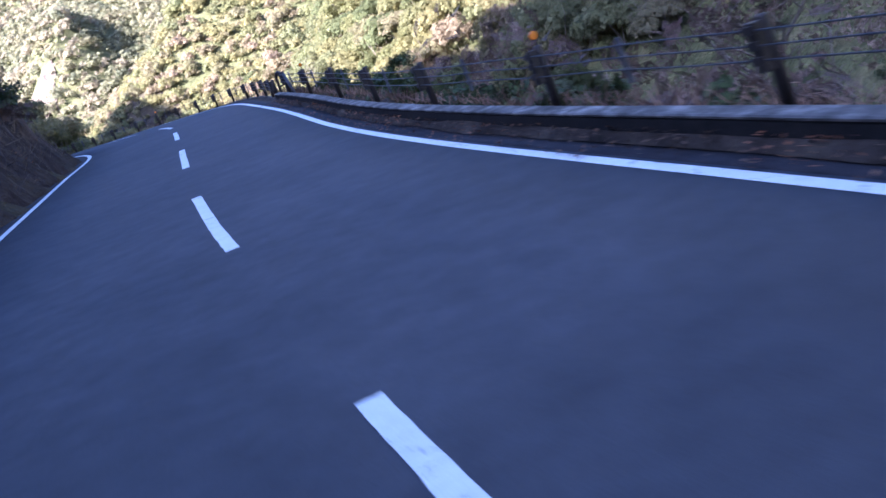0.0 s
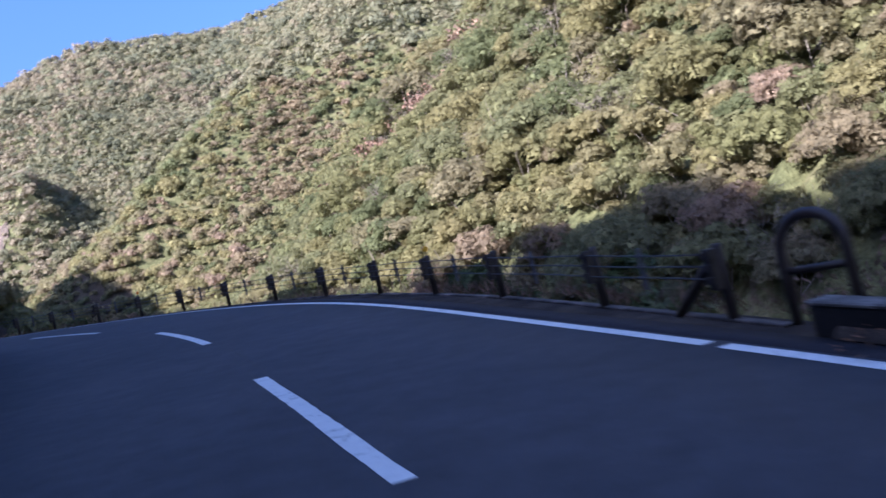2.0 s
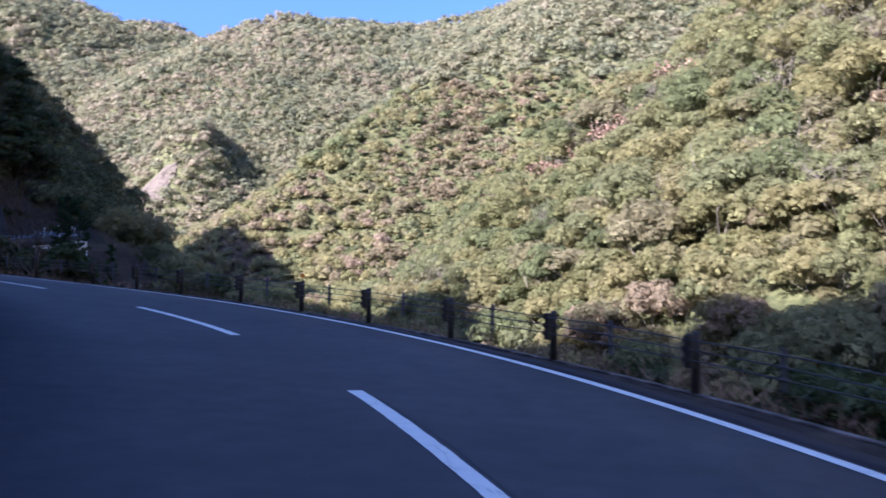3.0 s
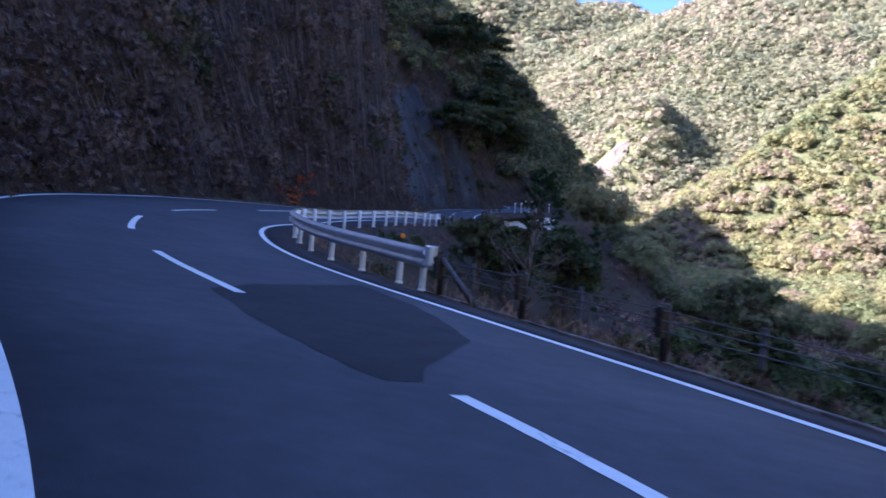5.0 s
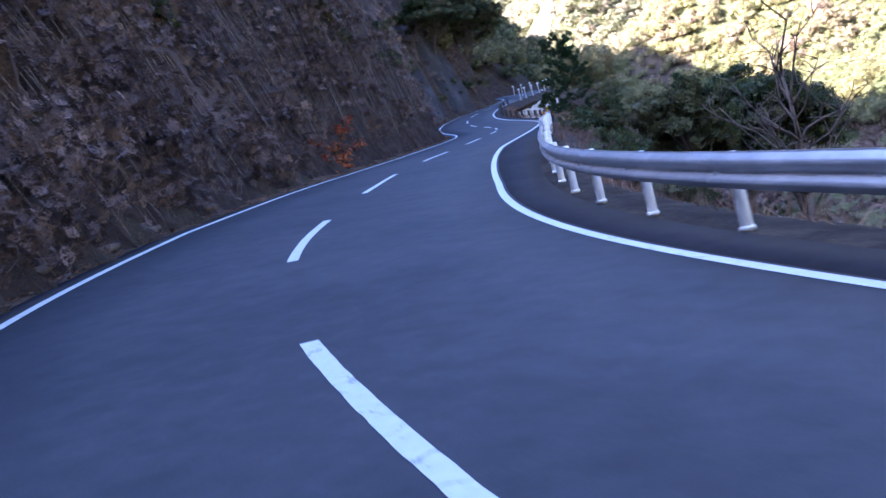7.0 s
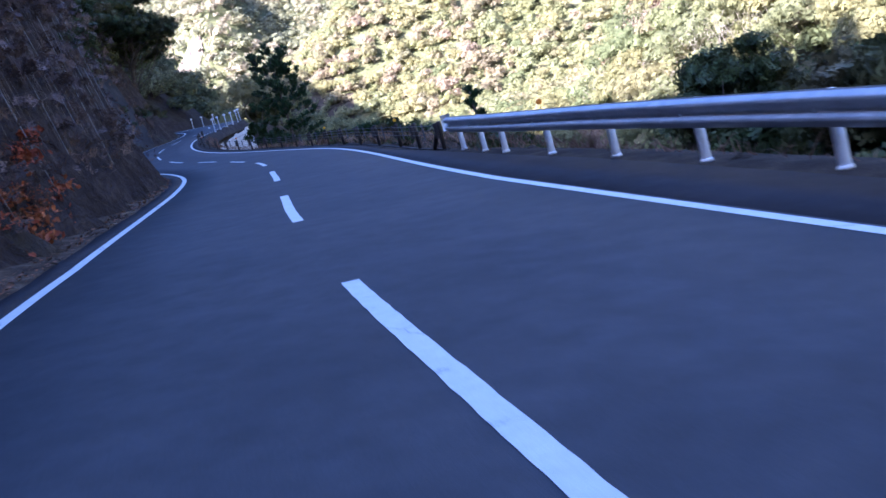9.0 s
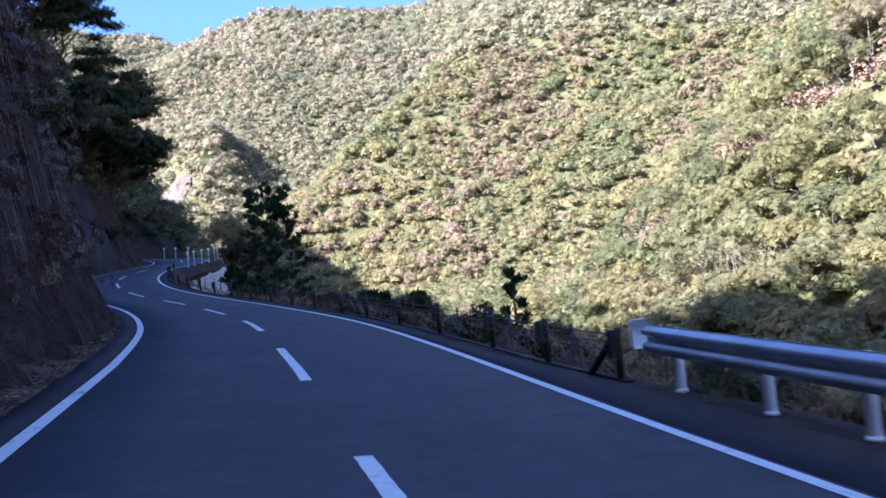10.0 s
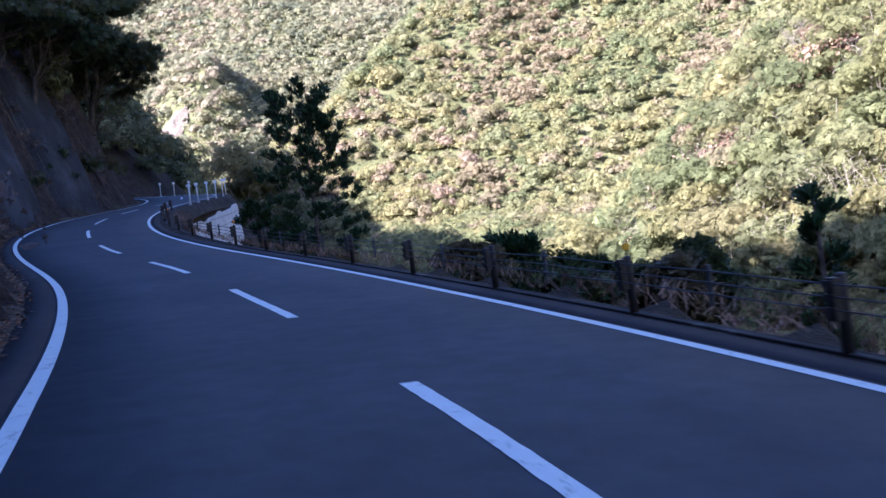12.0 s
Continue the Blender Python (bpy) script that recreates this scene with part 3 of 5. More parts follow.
    return np.where(bed, shoulder, z)


def axis(lo, a, b, hi, step, grow):
    """Grid lines: close along the road, wider over the hills, widest towards the horizon."""
    def outward(p, end, sign):
        out, w = [], step
        while (end - p) * sign > 0:
            w = min(w * grow, 18 if abs(p) < 700 else 30) if abs(p) < 2300 else w * 1.2
            p += w * sign
            out.append(p)
        return out
    mid = list(np.arange(a, b, step))
    return np.array(outward(a, lo, -1)[::-1] + mid + outward(mid[-1], hi, 1))


gx = axis(-3400, -124, 10, 2800, 1.2, 1.25)
gy = axis(-1800, -20, 232, 3600, 1.2, 1.25)
X, Y = np.meshgrid(gx, gy)
Z = terrain(X.ravel(), Y.ravel())
_, away, _ = along(SPINE, X.ravel(), Y.ravel())
Z -= np.clip((np.abs(away) - 40) * 0.04, 0, 2.6)   # forest floor under the crowns
i = np.arange(len(gy) - 1)[:, None] * len(gx) + np.arange(len(gx) - 1)[None, :]
ground = mesh_object("ground", np.column_stack([X.ravel(), Y.ravel(), Z]), np.stack([i, i + 1, i + len(gx) + 1, i + len(gx)], -1).reshape(-1, 4), GROUND)
ground.data.materials.append(UNDERGROWTH)
quad_far = (np.abs(away).reshape(X.shape)[:-1, :-1] > 30).ravel()
ground.data.polygons.foreach_set("material_index", quad_far.astype(np.int32))
tagged(ground, "steep wooded valley sides of brown soil and rock", "ground", kind="structure")

# ---- road surface and markings ----
ASPH_R = lambda s: np.interp(s, [-20, 60, 66, 72, 75, 100, 104, 110, 116, 119, 124, 250], [3.32, 3.32, 3.7, 3.85, 3.95, 4.2, 4.35, 4.2, 3.9, 3.7, 3.3, 3.3])
ASPH_L = lambda s: np.interp(s, BANK_S, LEFT) + 0.6
rs = SS[SS < 246]
left_line, right_line = np.interp(rs, BANK_S, LEFT), np.interp(rs, BANK_S, RIGHT)
wob = 0.10 * vnoise(rs, rs * 0, 2.3, 31) + 0.06 * vnoise(rs, rs * 0, 0.9, 32)
v, f = ribbon(rs, [-left_line - 0.12, -left_line * 0.5, 0 * rs, right_line * 0.5, right_line + 0.12], [0, 0, 0, 0, 0], 0.5)
road = mesh_object("road", v, f, ASPHALT, smooth=True)
tagged(road, "dark grey asphalt two-lane mountain road in shade", "road", kind="structure")
v, f = ribbon(rs, [-ASPH_L(rs) + wob, -left_line - 0.12], [-0.03, -0.002], 0.4)
tagged(mesh_object("road_shoulder", v, f, ASPHALT_EDGE, smooth=True), "dark dirty asphalt road shoulder below the slope", "road shoulder", kind="structure")
v, f = ribbon(rs, [right_line + 0.12, ASPH_R(rs)], [-0.002, -0.012], 0.4)
tagged(mesh_object("road_shoulder", v, f, ASPHALT_EDGE, smooth=True), "dark asphalt road shoulder beside the barrier", "road shoulder", kind="structure")


EARTH_U = lambda s: ASPH_R(s) + np.where((s > 70) & (s < 118), 0.9, 0.75)
v, f = ribbon(rs, [ASPH_R(rs) - 0.02, ASPH_R(rs) + 0.35, EARTH_U(rs) + 0.6 * wob, EARTH_U(rs) + 0.5], [-0.03, -0.02, -0.12, -0.75])
tagged(mesh_object("verge", v, f, EARTH, smooth=True), "dark earth verge on the valley side", "verge", kind="structure")
v, f = ribbon(rs, [-ASPH_L(rs) - 0.75, -ASPH_L(rs) - 0.3 + wob, -ASPH_L(rs) + 0.1], [0.1, 0.0, -0.05])
tagged(mesh_object("verge", v, f, LITTERED, smooth=True), "dark earth verge below the cut slope", "verge", kind="structure")


def stripe(name, s_from, s_to, offset, width, mat=None, lift=0.005, step=0.5):
    s = np.linspace(s_from, s_to, max(2, int((s_to - s_from) / step) + 1))
    u = offset(s)
    worn = 0.009 if step < 0.1 else 0.0
    v, f = ribbon(s, [u - width / 2 + worn * vnoise(s, s * 0, 0.14, 71), u + width / 2 + worn * vnoise(s, s * 0, 0.17, 72)], [lift, lift])
    return mesh_object(name, v, f, mat or PAINT, road)


for k in range(-2, 24):
    a = 10.0 * k
    stripe("centre_dash", a, a + 5.0, lambda s: 0.01 * np.sin(s), 0.15, step=0.06)
stripe("edge_line", S0, 245, lambda s: -np.interp(s, BANK_S, LEFT), 0.155)
stripe("edge_line", S0, 30.9, lambda s: np.interp(s, BANK_S, RIGHT), 0.135)
stripe("edge_line", 31.1, 245, lambda s: np.interp(s, BANK_S, RIGHT), 0.135)
s0_ = [65.4, 66.0, 67.5, 69.0, 70.2, 71.2, 72.0, 72.7]
s = np.linspace(65.4, 72.7, 74)
v, f = ribbon(s, [np.interp(s, s0_, [-0.37, -0.5, -0.5, -0.4, -0.3, 0.6, 1.9, 2.75]) + 0.07 * vnoise(s, s * 0, 0.35, 61) + 0.05 * vnoise(s, s * 0, 1.1, 62),
                  np.interp(s, s0_, [-0.1, 0.3, 1.7, 2.25, 2.55, 2.7, 2.75, 2.8]) + 0.06 * vnoise(s, s * 0 + 5, 0.35, 63)], [0.004, 0.004])
mesh_object("asphalt_patch", v, f, ASPHALT_DARK, road, "darker repaired asphalt patch")
stripe("tar_joint", 32, 45, lambda s: 0.12 + 0.06 * vnoise(s, s * 0 + 0.12, 2.7, 40), 0.03, TAR, 0.003, 0.25)


# ---- leaves, crowns and bushes ----
rng = np.random.default_rng(7)


def unit(n):
    v = rng.normal(size=(n, 3))
    return v / np.linalg.norm(v, axis=1)[:, None]


def leaf_quads(centres, radii, per, size, squash=0.8, outward=0.9, low=-0.35, lumps=0.28, fill=0.6, thin=0.38):
    """Leaf sprays on lumpy crowns: about per sprays a crown, more on large ones. Returns vertices and quads."""
    many = np.maximum(3, (per * (radii / radii.mean()) ** 1.6).astype(int))
    n = int(many.sum())
    d = unit(n)
    d[:, 2] = np.where(d[:, 2] < low, -d[:, 2] * 0.6, d[:, 2])
    c, r = np.repeat(centres, many, 0), np.repeat(radii, many)
    ph = np.repeat(rng.uniform(0, 6.28, (len(centres), 3)), many, 0)
    lump = 1 + lumps * (np.sin(4.1 * d[:, 0] + ph[:, 0]) + np.sin(4.7 * d[:, 1] + ph[:, 1]) + np.sin(5.3 * d[:, 2] + ph[:, 2])) / 1.5
    rad = r * lump * (fill + (1 - fill) * rng.random(n) ** 0.5)
    return sprays(c + d * rad[:, None] * np.array([1, 1, squash]), d * outward, size, thin)


def sprays(p, lean, size, thin=0.38):
    """Small folded leaf sprays at points, each facing roughly its lean."""
    n = len(p)
    nrm = lean + unit(n)
    nrm /= np.linalg.norm(nrm, axis=1)[:, None]
    a = np.cross(nrm, unit(n))
    a /= np.linalg.norm(a, axis=1)[:, None] + 1e-9
    b = np.cross(nrm, a)
    sz = (size * (0.6 + 0.8 * rng.random(n)))[:, None]
    a, b = a * sz * 0.62, b * sz * thin
    v = np.stack([p - a, p - b * 0.9 + nrm * sz * 0.1, p + a, p + b + nrm * sz * 0.1], 1).reshape(-1, 3)
    return v, np.arange(n * 4).reshape(-1, 4)


def ico(sub):
    bm = bmesh.new()
    bmesh.ops.create_icosphere(bm, subdivisions=sub, radius=1.0)
    v = np.array([x.co[:] for x in bm.verts])
    f = np.array([[x.index for x in q.verts] for q in bm.faces])
    bm.free()
    return v, f


def blobs(centres, radii, sub, squash=0.75, rough=0.25):
    """Uneven solid cores of crowns."""
    tv, tf = ico(sub)
    n = len(centres)
    sc = radii[:, None] * (1 + rough * rng.normal(size=(n, len(tv)))).clip(0.5, 1.6)
    v = tv[None] * sc[..., None] * np.array([1, 1, squash]) + centres[:, None, :]
    f = tf[None] + (np.arange(n) * len(tv))[:, None, None]
    return v.reshape(-1, 3), f.reshape(-1, 3)


def joined(name, pieces, mat, label, category, smooth=False):
    """Triangles and quads of one sort of growth as one object."""
    vs, fs, k = [], [], 0
    for v, f in pieces:
        if f.shape[1] == 3:
            f = np.column_stack([f, f[:, 2]])
        vs.append(v)
        fs.append(f + k)
        k += len(v)
    v, f = np.concatenate(vs), np.concatenate(fs)
    tri = f[:, 2] == f[:, 3]
    loops = np.concatenate([f[tri][:, :3].ravel(), f[~tri].ravel()])
    tot = np.concatenate([np.full(tri.sum(), 3), np.full((~tri).sum(), 4)])
    me = bpy.data.meshes.new(name)
    me.vertices.add(len(v))
    me.vertices.foreach_set("co", v.ravel())
    me.loops.add(len(loops))
    me.loops.foreach_set("vertex_index", loops.astype(np.int32))
    me.polygons.add(len(tot))
    me.polygons.foreach_set("loop_start", np.concatenate([[0], np.cumsum(tot)[:-1]]).astype(np.int32))
    me.polygons.foreach_set("loop_total", tot.astype(np.int32))
    me.update(calc_edges=True)
    me.polygons.foreach_set("use_smooth", [smooth] * len(tot))
    me.materials.append(mat)
    return tagged(new(name, me), label, category, kind="stuff")


def scatter(x0, x1, y0, y1, step, jitter=0.9):
    gx, gy = np.meshgrid(np.arange(x0, x1, step), np.arange(y0, y1, step))
    gx = gx + rng.uniform(-0.5, 0.5, gx.shape) * step * jitter
    gy = gy + rng.uniform(-0.5, 0.5, gy.shape) * step * jitter
    return gx.ravel(), gy.ravel()


def off_road(x, y):
    line = np.column_stack([CL[:, :2], np.arange(len(CL))])
    _, u, idx = along(line, x, y)
    return SS[idx], u


def sector(x, y, lo=-30.0, hi=44.0):
    """Only what lies ahead of the walk."""
    a = np.degrees(np.arctan2(-(x + 20), y + 10))
    return (a > lo) & (a < hi)


def CLIFF(x, y):
    return (x > -300) & (x < -268) & (y > 655) & (y < 684)


def crowns(x, y, mean, spread=0.35, lift=0.6):
    """Crown centres and radii: many middling, a few large or small."""
    r = mean * np.exp(spread * rng.normal(size=len(x))).clip(0.55, 2.2)
    z = terrain(x, y, False)
    return np.column_stack([x, y, z + r * lift + rng.uniform(-0.4, 0.6, len(x)) * mean * 0.7]), r


def patches(x, y, big, seed):
    """Where leafless trees stand together."""
    return vnoise(x, y, big, seed) + 0.7 * vnoise(x, y, big * 0.4, seed + 1)


def domes(c, r, sub, squash=0.95, rough=0.22, low=-0.35, jag=0.07):
    """Lumpy crowns of small leafy facets turned every way, open underneath."""
    tv, tf = ico(sub)
    tf = tf[tv[tf].mean(1)[:, 2] > low]
    used = np.unique(tf)
    back = np.zeros(len(tv), int)
    back[used] = np.arange(len(used))
    tv, tf = tv[used], back[tf]
    n = len(c)
    ph = rng.uniform(0, 6.28, (n, 1, 3))
    lump = (np.sin(2.9 * tv[None] + ph) + 0.9 * np.sin(5.3 * tv[None, :, [1, 2, 0]] + 2 * ph)).sum(2) / 3
    sc = r[:, None] * (1 + rough * lump + jag * rng.normal(size=(n, len(tv)))).clip(0.45, 1.7)
    v = (tv[None] + rng.normal(0, 0.6 * jag, (n, len(tv), 3))) * sc[..., None] * np.array([1, 1, squash]) + c[:, None, :]
    f = tf[None] + (np.arange(n) * len(tv))[:, None, None]
    return v.reshape(-1, 3), f.reshape(-1, 3), len(tv)


def clumps(c, r, n, size, reach=0.72, tall=0.85):
    """n clumps spread evenly over the upper part of every crown: centres, radii and the crown each belongs to."""
    k = np.tile(np.arange(n), len(c))
    who = np.repeat(np.arange(len(c)), n)
    turn = rng.uniform(0, 6.28, len(c))[who]
    up = 1 - (k + 0.5 + rng.uniform(-0.4, 0.4, len(k))) / n * 1.25
    a = turn + k * 2.4 + rng.uniform(-0.35, 0.35, len(k))
    w = np.sqrt(np.clip(1 - up * up, 0, 1))
    d = np.column_stack([np.cos(a) * w, np.sin(a) * w, up * tall])
    rr = r[who] * rng.uniform(0.75, 1.1, len(k)) * reach
    return c[who] + d * rr[:, None], r[who] * size * rng.uniform(0.7, 1.25, len(k)), who


def clump_sprays(c, r, per, leaf, squash=0.8, thin=0.42, lean=1.5):
    """Leaf sprays all over rounded clumps, so that each clump keeps its light and its shaded side."""
    many = np.maximum(3, (per * (r / r.mean()) ** 1.7).astype(int))
    n = int(many.sum())
    d = unit(n)
    d[:, 2] = np.where(d[:, 2] < -0.3, -d[:, 2], d[:, 2])
    who = np.repeat(np.arange(len(c)), many)
    p = c[who] + d * (r[who] * rng.uniform(0.82, 1.12, n))[:, None] * np.array([1, 1, squash])
    v, f = sprays(p, d * lean + np.array([0, 0, 0.4]), leaf, thin)
    return v, f, np.repeat(who, 4)


def with_tone(ob, values):
    at = ob.data.attributes.new("tone", "FLOAT", "POINT")
    at.data.foreach_set("value", np.asarray(values, np.float32))
    return ob


def ground_height(x, y):
    i = np.clip(np.searchsorted(gx, x) - 1, 0, len(gx) - 2)
    j = np.clip(np.searchsorted(gy, y) - 1, 0, len(gy) - 2)
    fx, fy = (x - gx[i]) / (gx[i + 1] - gx[i]), (y - gy[j]) / (gy[j + 1] - gy[j])
    G = Z.reshape(len(gy), len(gx))
    return (G[j, i] * (1 - fx) + G[j, i + 1] * fx) * (1 - fy) + (G[j + 1, i] * (1 - fx) + G[j + 1, i + 1] * fx) * fy


def in_sight(x, y, z, margin=5.0):
    """Woods that can be seen from somewhere on the road."""
    ok = np.zeros(len(x), bool)
    for s in (0, 14, 28, 40, 54, 68, 84, 100, 114, 126):
        e = road_point(s, 0.0, 1.5)[0]
        dx, dy = x - e[0], y - e[1]
        r = np.hypot(dx, dy)
        bear = (np.degrees(np.arctan2(-dx, dy)) - heading(s) + 180) % 360 - 180
        idx = np.flatnonzero(~ok & (bear > -62) & (bear < 40) & ((z - e[2]) / r < 0.5))
        free = np.ones(len(idx), bool)
        for t in np.linspace(0.06, 0.97, 36):
            free &= ground_height(e[0] + dx[idx] * t, e[1] + dy[idx] * t) < e[2] + (z[idx] + margin - e[2]) * t + 1.0
        ok[idx[free]] = True
    return ok


DRIVE = road_point(np.arange(0, 128, 8.0), 0.0)


def woods_sites(x0, x1, y0, y1, step, r_lo, r_hi, mean, spread, lift):
    """Crowns on the valley's far side, between two distances from the road."""
    x, y = scatter(x0, x1, y0, y1, step, 1.0)
    far = np.hypot(x[:, None] - DRIVE[None, :, 0], y[:, None] - DRIVE[None, :, 1]).min(1)
    k = (far > r_lo) & (far <= r_hi) & sector(x, y, -60, 50) & ~CLIFF(x, y)
    x, y = x[k], y[k]
    _, d, _ = along(SPINE, x, y)
    _, d1, _ = along(FOOT_NEAR, x, y)
    k = d > np.where(y > 225, -12, np.where((y > 60) & (d1 < -8), 58, 44))
    x, y = x[k], y[k]
    k = in_sight(x, y, ground_height(x, y))
    x, y, z = x[k], y[k], terrain(x[k], y[k], False)
    r = mean * np.exp(spread * rng.normal(size=len(x))).clip(0.5, 1.9)
    return np.column_stack([x, y, z + r * lift + rng.uniform(-0.2, 0.2, len(x)) * mean]), r


def hue(c, low=0.0, high=1.0):
    """Tone of each tree: stands of like trees, and single ones that differ."""
    t = 0.42 + 0.5 * vnoise(c[:, 0], c[:, 1], 45, 95) + 0.35 * vnoise(c[:, 0], c[:, 1], 16, 96) + rng.normal(0, 0.22, len(c))
    return low + (high - low) * np.clip(t, 0, 1)


def limbs(c, r, n, width):
    """Pale forked limbs showing between the leaf clumps."""
    who = np.repeat(np.arange(len(c)), n)
    a = rng.uniform(0, 6.28, len(who))
    foot = c[who] + np.column_stack([0.15 * np.cos(a), 0.15 * np.sin(a), -0.7 + 0 * a]) * r[who][:, None]
    tip = c[who] + np.column_stack([0.75 * np.cos(a), 0.75 * np.sin(a), rng.uniform(0.0, 0.75, len(a))]) * r[who][:, None]
    mid = (foot + tip) / 2 + rng.normal(0, 0.2, foot.shape) * r[who][:, None]
    vs = []
    for p, w in ((foot, 1.0), (mid, 0.7), (tip, 0.2)):
        for j in range(3):
            b = 2.1 * j + a
            vs.append(p + np.column_stack([np.cos(b), np.sin(b), 0.3 * np.sin(2 * b)]) * width * w * (r[who] / r.mean())[:, None])
    v = np.stack(vs, 1).reshape(-1, 3)
    q = np.array([(k + j, k + (j + 1) % 3, k + 3 + (j + 1) % 3, k + 3 + j) for k in (0, 3) for j in range(3)])
    return v, (q[None] + 9 * np.arange(len(who))[:, None, None]).reshape(-1, 4)


def grow(name, c, r, tone, inner, outer, n, sub, size, per, leaf, words, category="woods", reach=0.72, core=0.66, flat=0.85):
    """Woods as two objects: the dense inside of every crown, and the leaf sprays over its clumps."""
    lc, lr, who = clumps(c, r, n, size, reach, flat)
    if inner:
        v, f, k = domes(lc, lr * core, sub, flat)
        with_tone(joined(name, [(v, f)], inner, "shaded inside of " + words, category, True), np.repeat(tone[who], k))
    v, f, w2 = clump_sprays(lc, lr, per, leaf, flat, 0.8)
    with_tone(joined(name, [(v, f)], outer, words, category), tone[who][w2])


# woods on the near side of the opposite slope
for lo, hi, n, per, leaf, words in ((0, 115, 12, 30, 0.6, "dense sunlit evergreen woods on the opposite valley side"), (115, 200, 9, 19, 0.75, "sunlit evergreen woods higher on the opposite valley side")):
    c, r = woods_sites(-100, 260, -60, 420, 4.8, lo, hi, 3.3, 0.36, 0.6)
    gully = (np.abs((c[:, 0] - 8) + (c[:, 1] - 223) * 1.2) < 6 + 5 * vnoise(c[:, 0], c[:, 1], 12, 50)) & (c[:, 1] > 200)
    bare = (rng.random(len(c)) < 0.035) | ((patches(c[:, 0], c[:, 1], 34, 51) > 0.36) & (rng.random(len(c)) < 0.5)) | (gully & (rng.random(len(c)) < 0.85))
    g = ~bare
    dry = gully & bare
    if dry.any():
        joined("dry_shrubs", [leaf_quads(c[dry] - np.array([0, 0, 1.2]), r[dry] * 1.05, 190, 0.6, 0.6, fill=0.3, thin=0.4)], DRY, "pinkish-brown withered brush along a gully in the woods", "shrubs")
    under = bare & ~dry
    low = c[under] - np.array([0, 0, 0.45]) * r[under][:, None]   # shrubs under the leafless trees
    low = np.concatenate([low, low + np.column_stack([rng.uniform(-2.6, 2.6, (len(low), 2)), rng.uniform(-0.8, 0, len(low))])])
    c, r, extra = np.concatenate([c, low]), np.concatenate([r, np.tile(r[under] * 0.62, 2)]), len(low)
    g, bare = np.concatenate([g, np.ones(extra, bool)]), np.concatenate([bare, np.zeros(extra, bool)])
    grow("slope_woods", c[g], r[g], hue(c[g]), WOODS_CORE, WOODS_LEAF, n, 1, 0.42, per, leaf, words, flat=0.72)
    joined("tree_limbs", [limbs(c[g], r[g], 3, 0.055), limbs(c[bare], r[bare], 7, 0.035)], PALE_BARK, "pale limbs showing between the crowns", "limbs")
    joined("bare_trees", [leaf_quads(c[bare], r[bare], 120, 0.6, 0.9, fill=0.2, thin=0.05)], BARE, "leafless pinkish-grey trees among evergreen woods", "bare trees")

# undergrowth that closes the woods below the crowns
c, r = woods_sites(-100, 120, -20, 330, 3.3, 0, 115, 1.7, 0.3, 0.1)
grow("slope_woods", c, r, hue(c, 0.0, 0.9), WOODS_CORE, WOODS_LEAF, 6, 1, 0.5, 22, 0.55, "evergreen undergrowth closing the woods below the crowns")

# woods on the middle slope
c, r = woods_sites(-420, 420, 60, 900, 4.4, 200, 490, 3.1, 0.36, 0.35)
bare = (rng.random(len(c)) < 0.02) | ((patches(c[:, 0], c[:, 1], 60, 52) > 0.24) & (rng.random(len(c)) < 0.75))
g = ~bare
grow("slope_woods", c[g], r[g], hue(c[g], 0.05, 1.0), MID_CORE, WOODS_MID, 4, 1, 0.58, 13, 1.05, "sunlit mixed woods on the middle mountainside", reach=0.55, core=0.72, flat=0.8)
grow("bare_trees", c[bare], r[bare] * 0.9, rng.random(bare.sum()), None, BARE_FAR, 4, 1, 0.55, 18, 1.2, "leafless pale trees on the middle mountainside", "bare trees", 0.55)

# far mountainsides, their haze put into the leaf colour
for lo, hi, step, size, per, leaf, words in ((490, 950, 5.4, 3.5, 13, 2.1, "wooded mountainsides with haze in their colour"), (950, 1750, 9.0, 5.8, 13, 3.4, "distant wooded mountainsides with haze in their colour"),
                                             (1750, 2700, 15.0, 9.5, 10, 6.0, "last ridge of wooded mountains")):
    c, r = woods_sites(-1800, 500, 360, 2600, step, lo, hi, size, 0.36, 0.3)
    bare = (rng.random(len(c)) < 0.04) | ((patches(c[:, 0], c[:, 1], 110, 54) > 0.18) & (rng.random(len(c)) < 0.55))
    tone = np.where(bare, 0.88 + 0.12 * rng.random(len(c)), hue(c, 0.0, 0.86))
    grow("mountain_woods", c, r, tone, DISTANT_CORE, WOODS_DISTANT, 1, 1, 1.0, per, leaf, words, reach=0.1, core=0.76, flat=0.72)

# the shaded slope above and beyond the road
x, y = scatter(-420, -10, 20, 545, 4.4, 1.0)
_, d, _ = along(SPINE, x, y)
s_, u = off_road(x, y)
lowest = np.where(y > 168, 7.0, np.where((s_ > 127) & (s_ < 156), 6.3, 10.5))
k = (d < -lowest) & (d > np.where(y < 240, -62, -125)) & (np.abs(u) > lowest) & sector(x, y, -20, 75)
x, y = x[k], y[k]
k = in_sight(x, y, ground_height(x, y), 7.0)
c, r = crowns(x[k], y[k], 2.7, 0.33, 0.6)
grow("slope_woods", c, r, hue(c, 0.0, 0.8), WOODS_CORE, WOODS_SHADE_TINT, 8, 1, 0.45, 10, 0.8, "evergreen woods with shade in their colour on the slope above the road")

